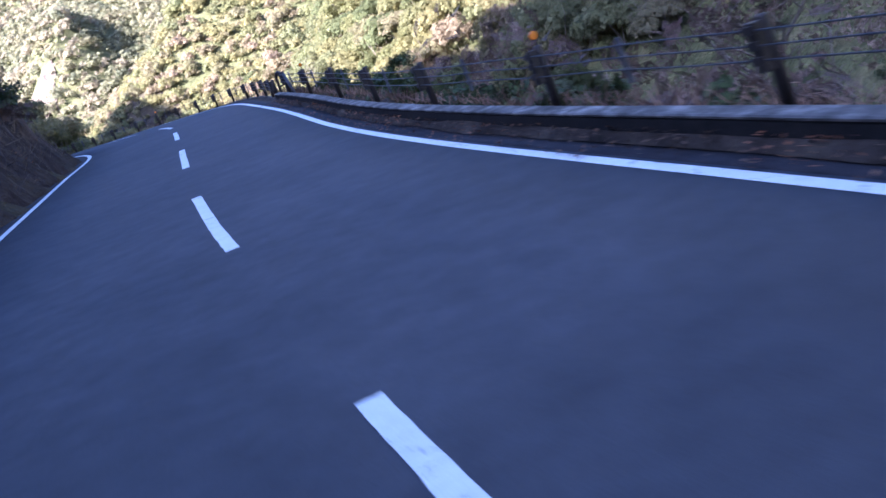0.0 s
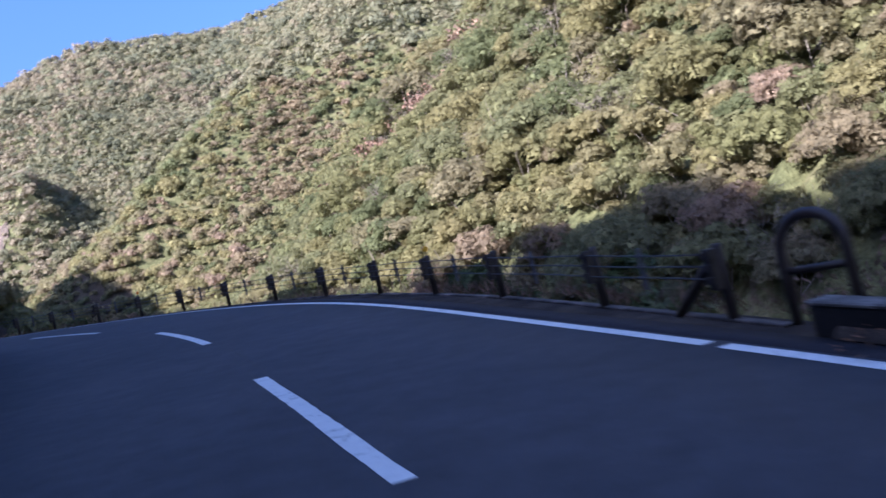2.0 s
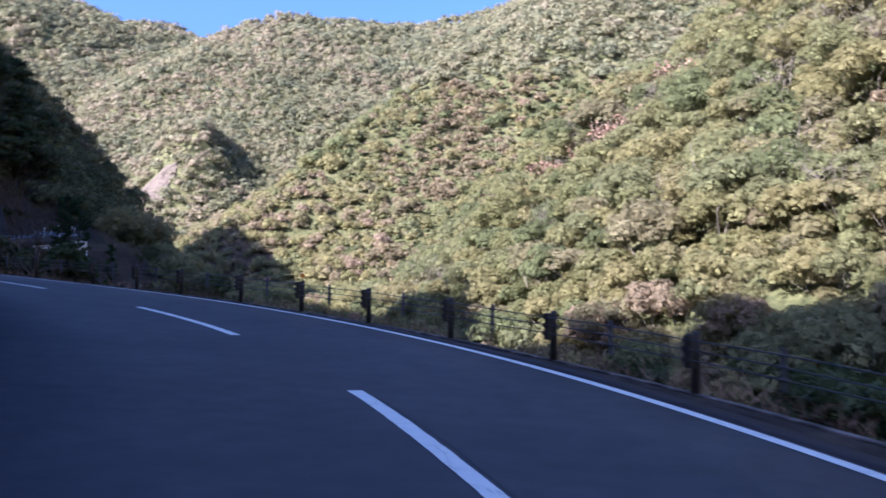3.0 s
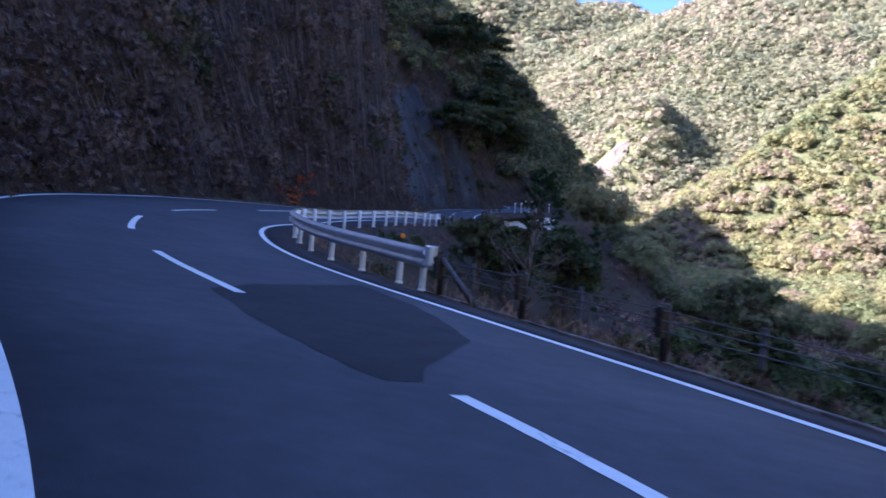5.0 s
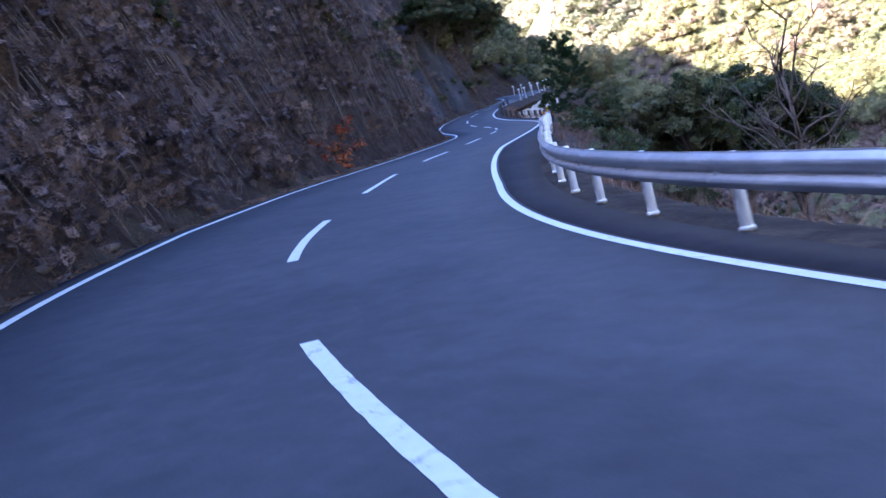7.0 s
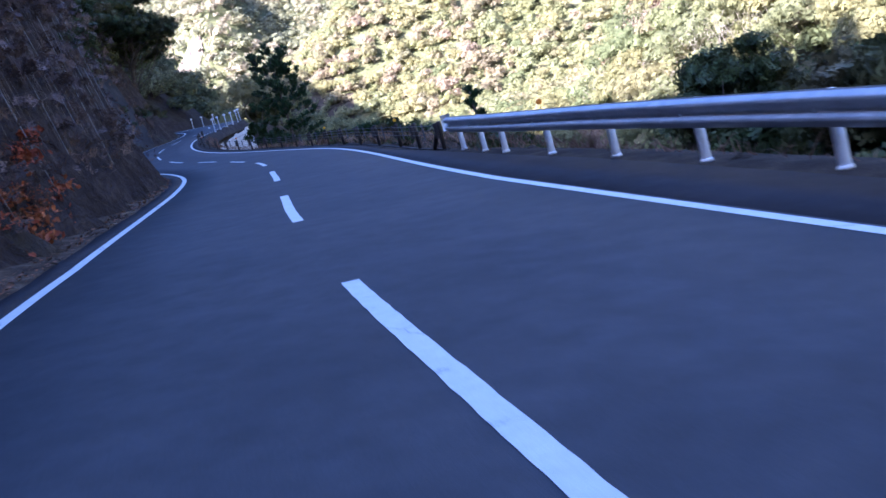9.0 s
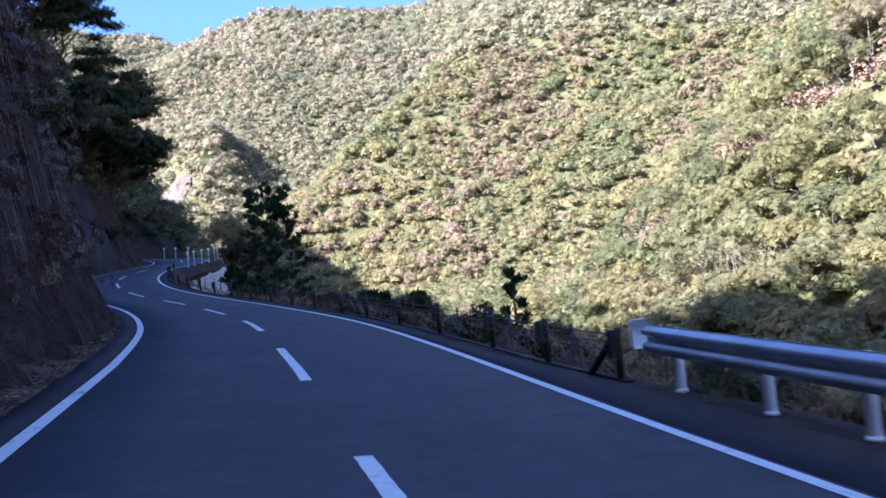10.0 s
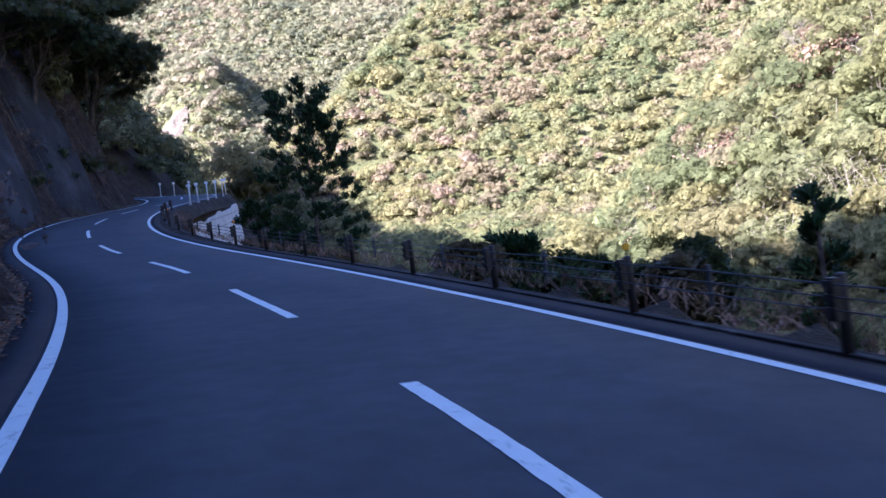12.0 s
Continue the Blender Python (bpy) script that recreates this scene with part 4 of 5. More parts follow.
# growth below the road on the valley side
x, y = scatter(-110, 40, -20, 330, 2.7, 1.4)
_, d, _ = along(SPINE, x, y)
s_, u = off_road(x, y)
_, d1, _ = along(FOOT_NEAR, x, y)
k = (d > 5.6) & (d < np.where((y > 60) & (d1 < -6), 60, 48)) & (np.abs(u) > 5.4) & ~((s_ > 158) & (s_ < 214) & (u > 0) & (u < 14)) & (rng.random(len(x)) < 0.88)
x, y, d = x[k], y[k], d[k]
c, r = crowns(x, y, 1.05, 0.35, 0.3)
z_road, _, _ = along(SPINE, x, y)
s_, _ = off_road(x, y)
steep = (s_ > 36) & (s_ < 162)   # the bank drops away and opens the view there
k = np.where(steep, c[:, 2] + r < z_road - 0.5 - 0.25 * (d - 5), (c[:, 2] + 0.7 * r < z_road + 0.2) | (rng.random(len(x)) < 0.1))   # most stays lower than the road
x, y, d, c, r = x[k], y[k], d[k], c[k], r[k]
dry = (y > 62) & (rng.random(len(x)) < np.clip((d - 6) / 9, 0.15, 0.92))
close = (d < 13) & ~dry
joined("bank_bushes", [blobs(c[close], r[close] * 0.42, 1), leaf_quads(c[close], r[close], 60, 0.3, thin=0.7)], BUSH, "dark evergreen bushes close to the road edge", "bushes")
far = ~dry & ~close
joined("bank_bushes", [blobs(c[far], r[far] * 0.45, 1), leaf_quads(c[far], r[far], 24, 0.42, thin=0.7)], BUSH, "dark evergreen bushes on the bank below the road", "bushes")
joined("dry_shrubs", [leaf_quads(c[dry], r[dry], 22, 0.5, 0.8, fill=0.3, thin=0.7)], DRY_TWIGS, "brown withered shrubs on the bank below the road", "shrubs")

# leafless brush in the shade behind the low wall
x, y = scatter(2, 66, -30, 84, 2.3, 1.2)
_, d, _ = along(SPINE, x, y)
k = (d > 6.2) & (d < 58) & (rng.random(len(x)) < 0.8)
c, r = crowns(x[k], y[k], 1.5, 0.3, 0.75)
joined("dry_shrubs", [leaf_quads(c, r, 46, 0.5, 1.1, fill=0.25, thin=0.4)], DRY_TWIGS, "leafless grey-brown brush behind the low wall", "shrubs")

# bare pale cliff under the knoll on the far mountainside
gx_, gz_ = np.meshgrid(np.linspace(0, 1, 26), np.linspace(0, 1, 16))
gx_, gz_ = gx_.ravel(), gz_.ravel()
X_ = -303 + 38 * gx_ + 5 * vnoise(gx_ * 40, gz_ * 40, 7, 81)
Y_ = 652 + 32 * gz_ + 4 * vnoise(gx_ * 40, gz_ * 30, 6, 82)
rim = np.minimum.reduce([gx_, 1 - gx_, gz_ + 0.1, 1 - gz_])
Z_ = terrain(X_, Y_, False) - 2 + 4.2 * np.clip(rim / 0.3, 0, 1) + 2 * vnoise(gx_ * 40, gz_ * 40, 5, 83) * np.clip(rim / 0.15, 0, 1)
i = np.arange(15)[:, None] * 26 + np.arange(25)[None, :]
tagged(mesh_object("bare_cliff", np.column_stack([X_, Y_, Z_]), np.stack([i, i + 1, i + 27, i + 26], -1).reshape(-1, 4), PALE_ROCK),
       "pale pinkish bare rock face on the far mountainside", "cliff", kind="structure")


# ---- barriers ----
def at_road(s, u, dz=0.0):
    return Vector(road_point(s, u, dz)[0])


def shared(name, build, mat, smooth=False):
    """A mesh for parts that are all alike."""
    bm = bmesh.new()
    build(bm)
    me = bpy.data.meshes.new(name)
    bm.to_mesh(me)
    bm.free()
    me.polygons.foreach_set("use_smooth", [smooth] * len(me.polygons))
    me.materials.append(mat)
    return me


def child(name, data, parent, place, turn=0.0, label="", lean=0.0):
    ob = new(name, data)
    ob.parent = parent
    ob.matrix_basis = pose(*place, 0, lean, turn)
    if label:
        ob["label"] = label
    return ob


def build_post(bm):
    tube(bm, [(0, 0, -0.25), (0, 0, 0.64), (0, 0, 0.655), (0, 0, 0.66)], [0.05, 0.05, 0.044, 0.02], 12)


def build_bracket(bm):
    box(bm, -0.13, -0.05, 0.27, -0.045, 0.05, 0.63, 0.012)
    for z in (0.36, 0.47, 0.58):
        box(bm, -0.146, -0.065, z - 0.03, -0.13, 0.065, z + 0.03, 0.004)


def build_spacer(bm):
    box(bm, -0.115, -0.03, 0.24, -0.085, 0.03, 0.65, 0.006)
    for z in (0.36, 0.47, 0.58):
        box(bm, -0.125, -0.045, z - 0.018, -0.08, 0.045, z + 0.018, 0.004)


def build_stalk(bm):
    tube(bm, [(0, 0, 0.6), (0, 0, 0.73)], 0.012, 8)


def build_disc(bm):
    tube(bm, [(0, -0.016, 0.77), (0, -0.012, 0.77), (0, 0.012, 0.77), (0, 0.016, 0.77)], [0.035, 0.047, 0.047, 0.035], 16)


POST_ME, BRACKET_ME = shared("post", build_post, BROWN, True), shared("bracket", build_bracket, BROWN)
SPACER_ME, STALK_ME = shared("spacer", build_spacer, SPACER), shared("stalk", build_stalk, BROWN)
ORANGE_ME, YELLOW_ME = shared("reflector", build_disc, ORANGE), shared("reflector", build_disc, YELLOW)


def cable_barrier(stations, offset, label, reflectors=None, lift=0.0, brace=(), tail=(0.0, 0.0)):
    """Wire-rope barrier: posts at the stations, a spacer between each pair, three ropes, and leaning braces at the ends."""
    base = at_road(stations[0], float(offset(stations[0])), lift)
    e = thing("cable_barrier", label, "cable barrier", base, 0, "cable barriers")
    for s in stations:
        p = at_road(s, float(offset(s)), lift) - base
        h = heading(s)
        post = child("post", POST_ME, e, p, h, lean=random.uniform(-1.5, 1.5))
        child("bracket", BRACKET_ME, post, (0, 0, 0))
        if reflectors and s in reflectors:
            st = child("stalk", STALK_ME, post, (0, 0, 0))
            child("reflector", YELLOW_ME if reflectors[s] else ORANGE_ME, post, (0, 0, 0), label="round amber reflector")
    for a, b in zip(stations[:-1], stations[1:]):
        m = (a + b) / 2
        child("spacer", SPACER_ME, e, at_road(m, float(offset(m)), lift) - base, heading(m), "thin grey rope spacer")
    q = np.arange(stations[0] - tail[0], stations[-1] + tail[1] + 0.01, 0.5)
    for z in (0.36, 0.47, 0.58):
        pts = road_point(q, offset(q) - 0.125, lift + z)
        sag = 0.006 * np.sin(q * 2.1 + z * 9)
        bm = bmesh.new()
        tube(bm, [Vector((x, y, zz + g)) - base for (x, y, zz), g in zip(pts, sag)], 0.008, 6)
        part("rope", bm, CABLE, e, "grey steel wire rope", True)
    for s, s_foot in brace:
        bm = bmesh.new()
        tube(bm, [at_road(s, float(offset(s)), lift + 0.6) - base, at_road(s_foot, float(offset(s_foot)) - 0.03, lift - 0.1) - base], 0.05, 10)
        part("brace", bm, BROWN, e, "leaning dark brown brace", True)
    return e


wall_u = lambda s: np.interp(s, [-20, 8, 14, 20, 30], [3.62, 3.66, 3.56, 3.68, 3.66])
cable_barrier([-12.0, -8.4, -4.8, -1.2, 2.4, 6.0, 9.5, 13.3, 17.0, 21.0, 25.3, 29.2], wall_u,
              "dark brown wire-rope barrier on a low concrete wall", {9.5: 0, 25.3: 0, -4.8: 0}, 0.22, [(29.2, 28.0)])
curve_u = lambda s: np.interp(s, [31, 34, 37, 42, 48, 54, 60, 64, 67, 70, 73], [3.55, 3.66, 3.75, 3.7, 3.5, 3.4, 3.6, 3.8, 4.02, 4.1, 4.14])
cable_barrier([31.7, 34.0, 36.9, 39.4, 41.9, 44.5, 47.1, 49.7, 52.3, 54.8, 57.4, 60.0, 62.0, 64.0, 67.0, 69.9, 72.5], curve_u,
              "dark brown wire-rope barrier round the outer road edge", {39.4: 1, 54.8: 0}, 0.0, [(31.7, 32.6), (72.5, 71.0)])
last_u = lambda s: np.interp(s, [117, 121, 127, 134, 141, 148, 155, 162, 168, 176, 184, 192], [4.05, 3.7, 3.56, 3.46, 3.42, 3.42, 3.45, 3.6, 3.65, 3.55, 3.5, 3.5])
cable_barrier([118.75, 120.9, 123.5, 127.0, 130.6, 134.1, 137.3, 141.1, 144.7, 148.3, 151.8, 155.3, 158.8, 162.3, 165.8, 169.3, 172.8, 176.3, 179.8, 183.3, 186.8], last_u,
              "dark brown wire-rope barrier along the valley edge", {123.5: 1, 137.3: 1, 158.8: 0, 172.8: 0}, 0.0, [(118.75, 119.6)])

# hoop at the end of the low wall
bm = bmesh.new()
arc = [(0, -0.27, -0.2), (0, -0.27, 0.55)] + [(0, -0.27 * math.cos(a), 0.58 + 0.27 * math.sin(a)) for a in (math.pi * k / 10 for k in range(11))] + [(0, 0.27, 0.55), (0, 0.27, -0.2)]
tube(bm, arc, 0.045, 10)
tube(bm, [(0, -0.27, 0.42), (0, 0.27, 0.42)], 0.03, 8)
hoop = part("guard_hoop", bm, BROWN, None, "", True)
hoop.matrix_basis = Matrix.Translation(at_road(30.75, 3.72)) @ pose(0, 0, 0, 0, 0, heading(30.75) + 18)
tagged(hoop, "dark brown steel hoop at the end of a low wall", "hoop barrier")

# low wall and kerb
q = np.arange(-20, 30.6, 0.5)
wv = 0.012 * vnoise(q, q * 0, 1.1, 60)
v, f = ribbon(q, [3.36 + wv, 3.34 + wv, 3.36 + wv, 3.48, 3.52, 3.54], [-0.2, 0.2, 0.23, 0.24, 0.22, -0.5])
n = 6
caps = [list(range(n)), list(range(len(v) - n, len(v)))[::-1]]
wall = mesh_object("kerb_wall", v, [tuple(x) for x in f] + caps, DARK_CONCRETE)
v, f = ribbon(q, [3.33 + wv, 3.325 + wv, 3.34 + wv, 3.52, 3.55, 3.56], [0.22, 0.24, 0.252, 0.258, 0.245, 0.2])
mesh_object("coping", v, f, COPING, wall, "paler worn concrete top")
tagged(wall, "low near-black concrete wall beside the road", "low wall", kind="structure")


def kerb(s_from, s_to, offset, label, mat):
    q = np.arange(s_from, s_to, 0.5)
    u = offset(q) + 0.015 * vnoise(q, q * 0, 1.3, 61)
    v, f = ribbon(q, [u - 0.05, u - 0.045, u - 0.035, u + 0.06, u + 0.1], [-0.15, -0.004, 0.004, 0.0, -0.4])
    ob = mesh_object("kerb", v, f, mat)
    return tagged(ob, label, "kerb", kind="structure")


kerb(31, 73.2, lambda s: curve_u(s), "narrow worn concrete kerb under the barrier posts", PALE_KERB)
kerb(118.5, 190, last_u, "narrow worn concrete kerb along the valley edge", KERB)

q = np.arange(-20, 30.4, 0.25)
pile = 0.5 + vnoise(q, q * 0, 1.7, 65) + 0.6 * vnoise(q, q * 0, 0.6, 66)
v, f = ribbon(q, [3.29 - 0.09 * pile, 3.31 - 0.04 * pile, 3.36 + 0 * q], [0.002, 0.05 + 0.03 * pile, 0.07 + 0.05 * pile])
tagged(mesh_object("verge", v, f, EARTH, smooth=True), "dark earth heaped along the low wall", "verge", kind="structure")

# ---- guardrail with a corrugated beam ----
RAIL_S = [73.1, 74.3, 76.5, 78.7, 81.0, 83.3, 85.6, 88.0, 90.4, 92.7, 95.2, 97.7, 100.2, 102.6, 105.0, 107.3, 109.6, 112.0, 114.4, 115.8, 117.5]
rail_u = lambda s: np.interp(s, [72, 73, 75, 79, 86, 92, 96, 100, 104, 106, 108, 110, 112, 114, 116, 118], [4.0, 4.06, 4.28, 4.15, 4.18, 4.24, 4.38, 4.48, 4.6, 4.52, 4.44, 4.36, 4.27, 4.18, 4.12, 4.06])
rail_smooth = lambda s: (rail_u(s) + rail_u(s - 1.2) + rail_u(s + 1.2)) / 3
rail_base = at_road(73.0, 4.06)
rail = thing("guardrail", "galvanised corrugated guardrail on pale round posts", "guardrail", rail_base)


def build_rail_post(bm):
    tube(bm, [(0, 0, -0.5), (0, 0, 0.7), (0, 0, 0.72), (0, 0, 0.725)], [0.06, 0.06, 0.052, 0.03], 14)


def build_foot(bm):
    tube(bm, [(0, 0, -0.02), (0, 0, 0.01), (0, 0, 0.02)], [0.075, 0.075, 0.062], 14)


def build_block(bm):
    box(bm, -0.115, -0.05, 0.465, -0.055, 0.05, 0.665, 0.006)
    tube(bm, [(-0.2, 0, 0.565), (-0.185, 0, 0.565)], 0.02, 8)


RP, RF, RB = shared("post", build_rail_post, POST_GREY, True), shared("foot_ring", build_foot, POST_GREY, True), shared("spacer_block", build_block, STEEL)
for s in RAIL_S:
    p = child("post", RP, rail, at_road(s, float(rail_smooth(s))) - rail_base, heading(s), lean=random.uniform(-0.8, 0.8))
    child("foot_ring", RF, p, (0, 0, 0))
    child("spacer_block", RB, p, (0, 0, 0))
    if s == 74.3 or s == 112.0:
        child("reflector", ORANGE_ME, p, (0, 0, 0.08), label="round orange reflector on the rail post")
q = np.arange(72.75, 118.2, 0.25)
PROF = [(-0.10, 0.390), (-0.112, 0.410), (-0.185, 0.450), (-0.192, 0.475), (-0.185, 0.505), (-0.118, 0.540), (-0.112, 0.565), (-0.118, 0.590), (-0.185, 0.625), (-0.192, 0.655), (-0.185, 0.680), (-0.112, 0.720), (-0.10, 0.740)]
front = ribbon(q, [rail_smooth(q) + a for a, _ in PROF], [z for _, z in PROF])
back = ribbon(q, [rail_smooth(q) + a + 0.006 for a, _ in PROF], [z for _, z in PROF])
nv, k = len(front[0]), len(PROF)
edge = [(a, a + k, nv + a + k, nv + a) for r_ in (0, k - 1) for a in range(r_, nv - k, k)] + [(a, a + 1, nv + a + 1, nv + a) for r_ in (0, nv - k) for a in range(r_, r_ + k - 1)]
beam = mesh_object("beam", np.concatenate([front[0], back[0]]) - np.array(rail_base), [tuple(x) for x in front[1]] + [tuple(x[::-1] + nv) for x in back[1]] + edge, STEEL, rail, "corrugated steel beam", True)
for s in np.arange(77.0, 116, 4.4):
    bm = bmesh.new()
    a, b = at_road(s - 0.012, float(rail_smooth(s)) - 0.02), at_road(s + 0.012, float(rail_smooth(s)) - 0.02)
    pts = [at_road(s, float(rail_smooth(s)) + pa - 0.003, pz) - rail_base for pa, pz in PROF]
    tube(bm, pts, 0.006, 6)
    part("beam_joint", bm, STEEL, rail, "lapped joint of the beam")
for s, w in ((72.66, -0.1), (118.25, 0.22)):
    bm = bmesh.new()
    c0, h = at_road(s, float(rail_smooth(s)) - 0.15) - rail_base, heading(s)
    ring = [[bm.verts.new(c0 + Matrix.Rotation(radians(h), 3, "Z") @ Vector((0.11 - 0.11 * math.cos(a) - 0.03, w * math.sin(a), z))) for a in (math.pi * j / 8 for j in range(9))] for z in (0.42, 0.46, 0.74, 0.78)]
    for r0, r1 in zip(ring[:-1], ring[1:]):
        for j in range(8):
            bm.faces.new((r0[j], r0[j + 1], r1[j + 1], r1[j]))
    bm.faces.new(ring[-1])
    bm.faces.new(ring[0][::-1])
    part("end_cap", bm, POST_GREY if s > 100 else STEEL, rail, "rounded end piece of the beam", True)

# ---- retaining wall and white poles at the far bend ----
plat = lambda s: np.interp(s, [186, 192, 198, 206, 216, 228, 236], [3.5, 4.0, 4.5, 4.65, 4.5, 4.4, 4.3])
q = np.arange(187, 236, 0.75)
drop = np.interp(q, [187, 196, 206, 236], [1.35, 1.2, 0.95, 0.9]) + 0.16 * np.round(2.4 * vnoise(q, q * 0, 2.2, 64))
v, f = ribbon(q, [3.2 + 0 * q, 3.6 + 0 * q, plat(q) - 0.4, plat(q) - 0.02], [-0.015, -0.05, -0.1, -drop - 0.05])
tagged(mesh_object("verge", v, f, EARTH, smooth=True), "dark earth edge above the retaining wall", "verge", kind="structure")
v, f = ribbon(q, [plat(q) - 0.3, plat(q), plat(q) + 0.03, plat(q) + 0.45], [-drop, -drop, -drop - 0.06, -6.2])
tagged(mesh_object("retaining_wall", v, f, WALL_WHITE), "pale concrete retaining wall holding up the road bend", "retaining wall", kind="structure")
for row, z in enumerate((-0.75, -1.4, -2.05, -2.7, -3.35)):
    a = np.arange(188, 212, 0.4)
    v, f = ribbon(a, [plat(a) + 0.03 + 0.42 * -z / 5.4 + 0.004, plat(a) + 0.03 + 0.42 * -(z + 0.03) / 5.4 + 0.004], [z, z + 0.03])
    mesh_object("joint", v, f, CONCRETE, bpy.data.objects["retaining_wall"])


def build_pole(bm):
    tube(bm, [(0, 0, -0.3), (0, 0, 1.38), (0, 0, 1.4)], [0.045, 0.045, 0.03], 10)


def build_plate(bm):
    box(bm, -0.14, -0.02, 1.2, 0.14, 0.02, 1.38, 0.006)


def build_pole_foot(bm):
    box(bm, -0.1, -0.1, 0, 0.1, 0.1, 0.03, 0.005)


pole = thing("marker_pole", "white road marker pole on the wall top", "marker pole", at_road(194, 3.75), heading(194), "marker poles")
child("pole", shared("pole", build_pole, WHITE_POLE, True), pole, (0, 0, 0))
child("foot_plate", shared("foot_plate", build_pole_foot, WHITE_POLE), pole, (0, 0, 0))
child("plate", shared("plate", build_plate, WHITE_POLE), pole, (0, 0, 0), label="small white plate near the top")
for s in (197.0, 200.6, 204.0, 207.5, 212.0, 222.8, 225.3, 227.3):
    copy_thing(pole, Matrix.Translation(at_road(s, 3.78)) @ pose(0, 0, 0, 0, random.uniform(-2, 2), heading(s)))


# ---- single trees ----
def limb(bm, a, b, r0, r1, bend=0.12, sides=6, steps=4):
    a, b = Vector(a), Vector(b)
    mid = [a.lerp(b, t) + Vector((random.uniform(-1, 1), random.uniform(-1, 1), random.uniform(-0.4, 0.8))) * bend * (b - a).length * math.sin(math.pi * t) for t in (k / steps for k in range(steps + 1))]
    tube(bm, mid, [r0 + (r1 - r0) * k / steps for k in range(steps + 1)], sides)
    return mid


def crown_mesh(name, centres, radii, per, size, mat, parent, squash=0.7, label="", low=-0.6, core=0.0):
    c, r = np.array(centres, float), np.array(radii, float)
    v, f = leaf_quads(c, r, per, size, squash, low=low, fill=0.35, thin=0.7)
    if core:
        bv, bf = blobs(c, r * core, 1, squash)
        f = [tuple(q) for q in f] + [tuple(q + len(v)) for q in bf]
        v = np.concatenate([v, bv])
    return mesh_object(name, v, f, mat, parent, label)


def pine_tree(at, height, spread, label, crown_from=0.25, tilt=(0.0, 0.0), group="", rows=24, tufts=7):
    """A pine: long level boughs below, rising ones that round off the crown, and a brush of needles at every twig's end."""
    e = thing("pine_tree", label, "pine tree", at, 0, group)
    bm = bmesh.new()
    trunk = [Vector((tilt[0] * t + 0.12 * math.sin(3 * t), tilt[1] * t + 0.1 * math.sin(4 * t + 1), height * t - 0.4 * (t == 0))) for t in (k / 12 for k in range(13))]
    tube(bm, trunk, [0.15 * (1 - 0.85 * k / 12) + 0.015 for k in range(13)], 10)
    part("trunk", bm, BARK, e, "", True)
    bm = bmesh.new()
    cs, ds_ = [trunk[-1][:]], [(0, 0, 1)]
    for k in range(rows):
        w = (k / (rows - 1)) ** 0.62
        t = crown_from + (0.97 - crown_from) * w
        i = min(int(t * 12), 11)
        p = trunk[i].lerp(trunk[i + 1], t * 12 - i)
        a = k * 2.4 + random.uniform(-0.5, 0.5)
        reach = spread * (1.05 - 0.2 * w if w < 0.4 else 0.97 - 0.9 * (w - 0.4) ** 1.7) * random.uniform(0.65, 1.1)
        rise = 0.1 + 0.75 * w + random.uniform(-0.08, 0.12)
        way = Vector((math.cos(a), math.sin(a), rise))
        pts = limb(bm, p, p + way * reach, 0.05 * (1.15 - t), 0.01, 0.08, 5, 6)
        for q in range(tufts):
            f_ = 0.4 + 0.6 * (q + random.random()) / tufts
            j = min(int(f_ * 6), 5)
            at_ = pts[j].lerp(pts[j + 1], f_ * 6 - j)
            off = Vector((random.uniform(-1, 1), random.uniform(-1, 1), random.uniform(-0.1, 0.8))) * (0.1 + 0.2 * spread * (1.15 - f_))
            tube(bm, [at_, at_ + off], [0.009, 0.005], 3)
            cs.append((at_ + off)[:])
            ds_.append((way.normalized() * 0.45 + Vector((0, 0, 0.6)) + off * 0.6)[:])
    tagged(part("branchwork", bm, BARK, e, "", True), "bare boughs", kind="stuff")
    m = 26
    c, d = np.repeat(np.array(cs), m, 0), np.repeat(np.array(ds_), m, 0) + unit(len(cs) * m) * 0.75
    d /= np.linalg.norm(d, axis=1)[:, None]
    base = c + unit(len(c)) * 0.1
    ln = (0.24 + 0.14 * rng.random(len(base)))[:, None]
    side = np.cross(d, unit(len(base)))
    side /= np.linalg.norm(side, axis=1)[:, None]
    v = np.stack([base - side * 0.015, base + side * 0.015, base + d * ln + side * 0.036, base + d * ln - side * 0.036], 1).reshape(-1, 3)
    mesh_object("foliage", v, np.arange(len(v)).reshape(-1, 4), PINE, e, "dense dark green needle tufts")
    return e


def ground_z(x, y):
    return float(terrain(np.array([x]), np.array([y]), False)[0])


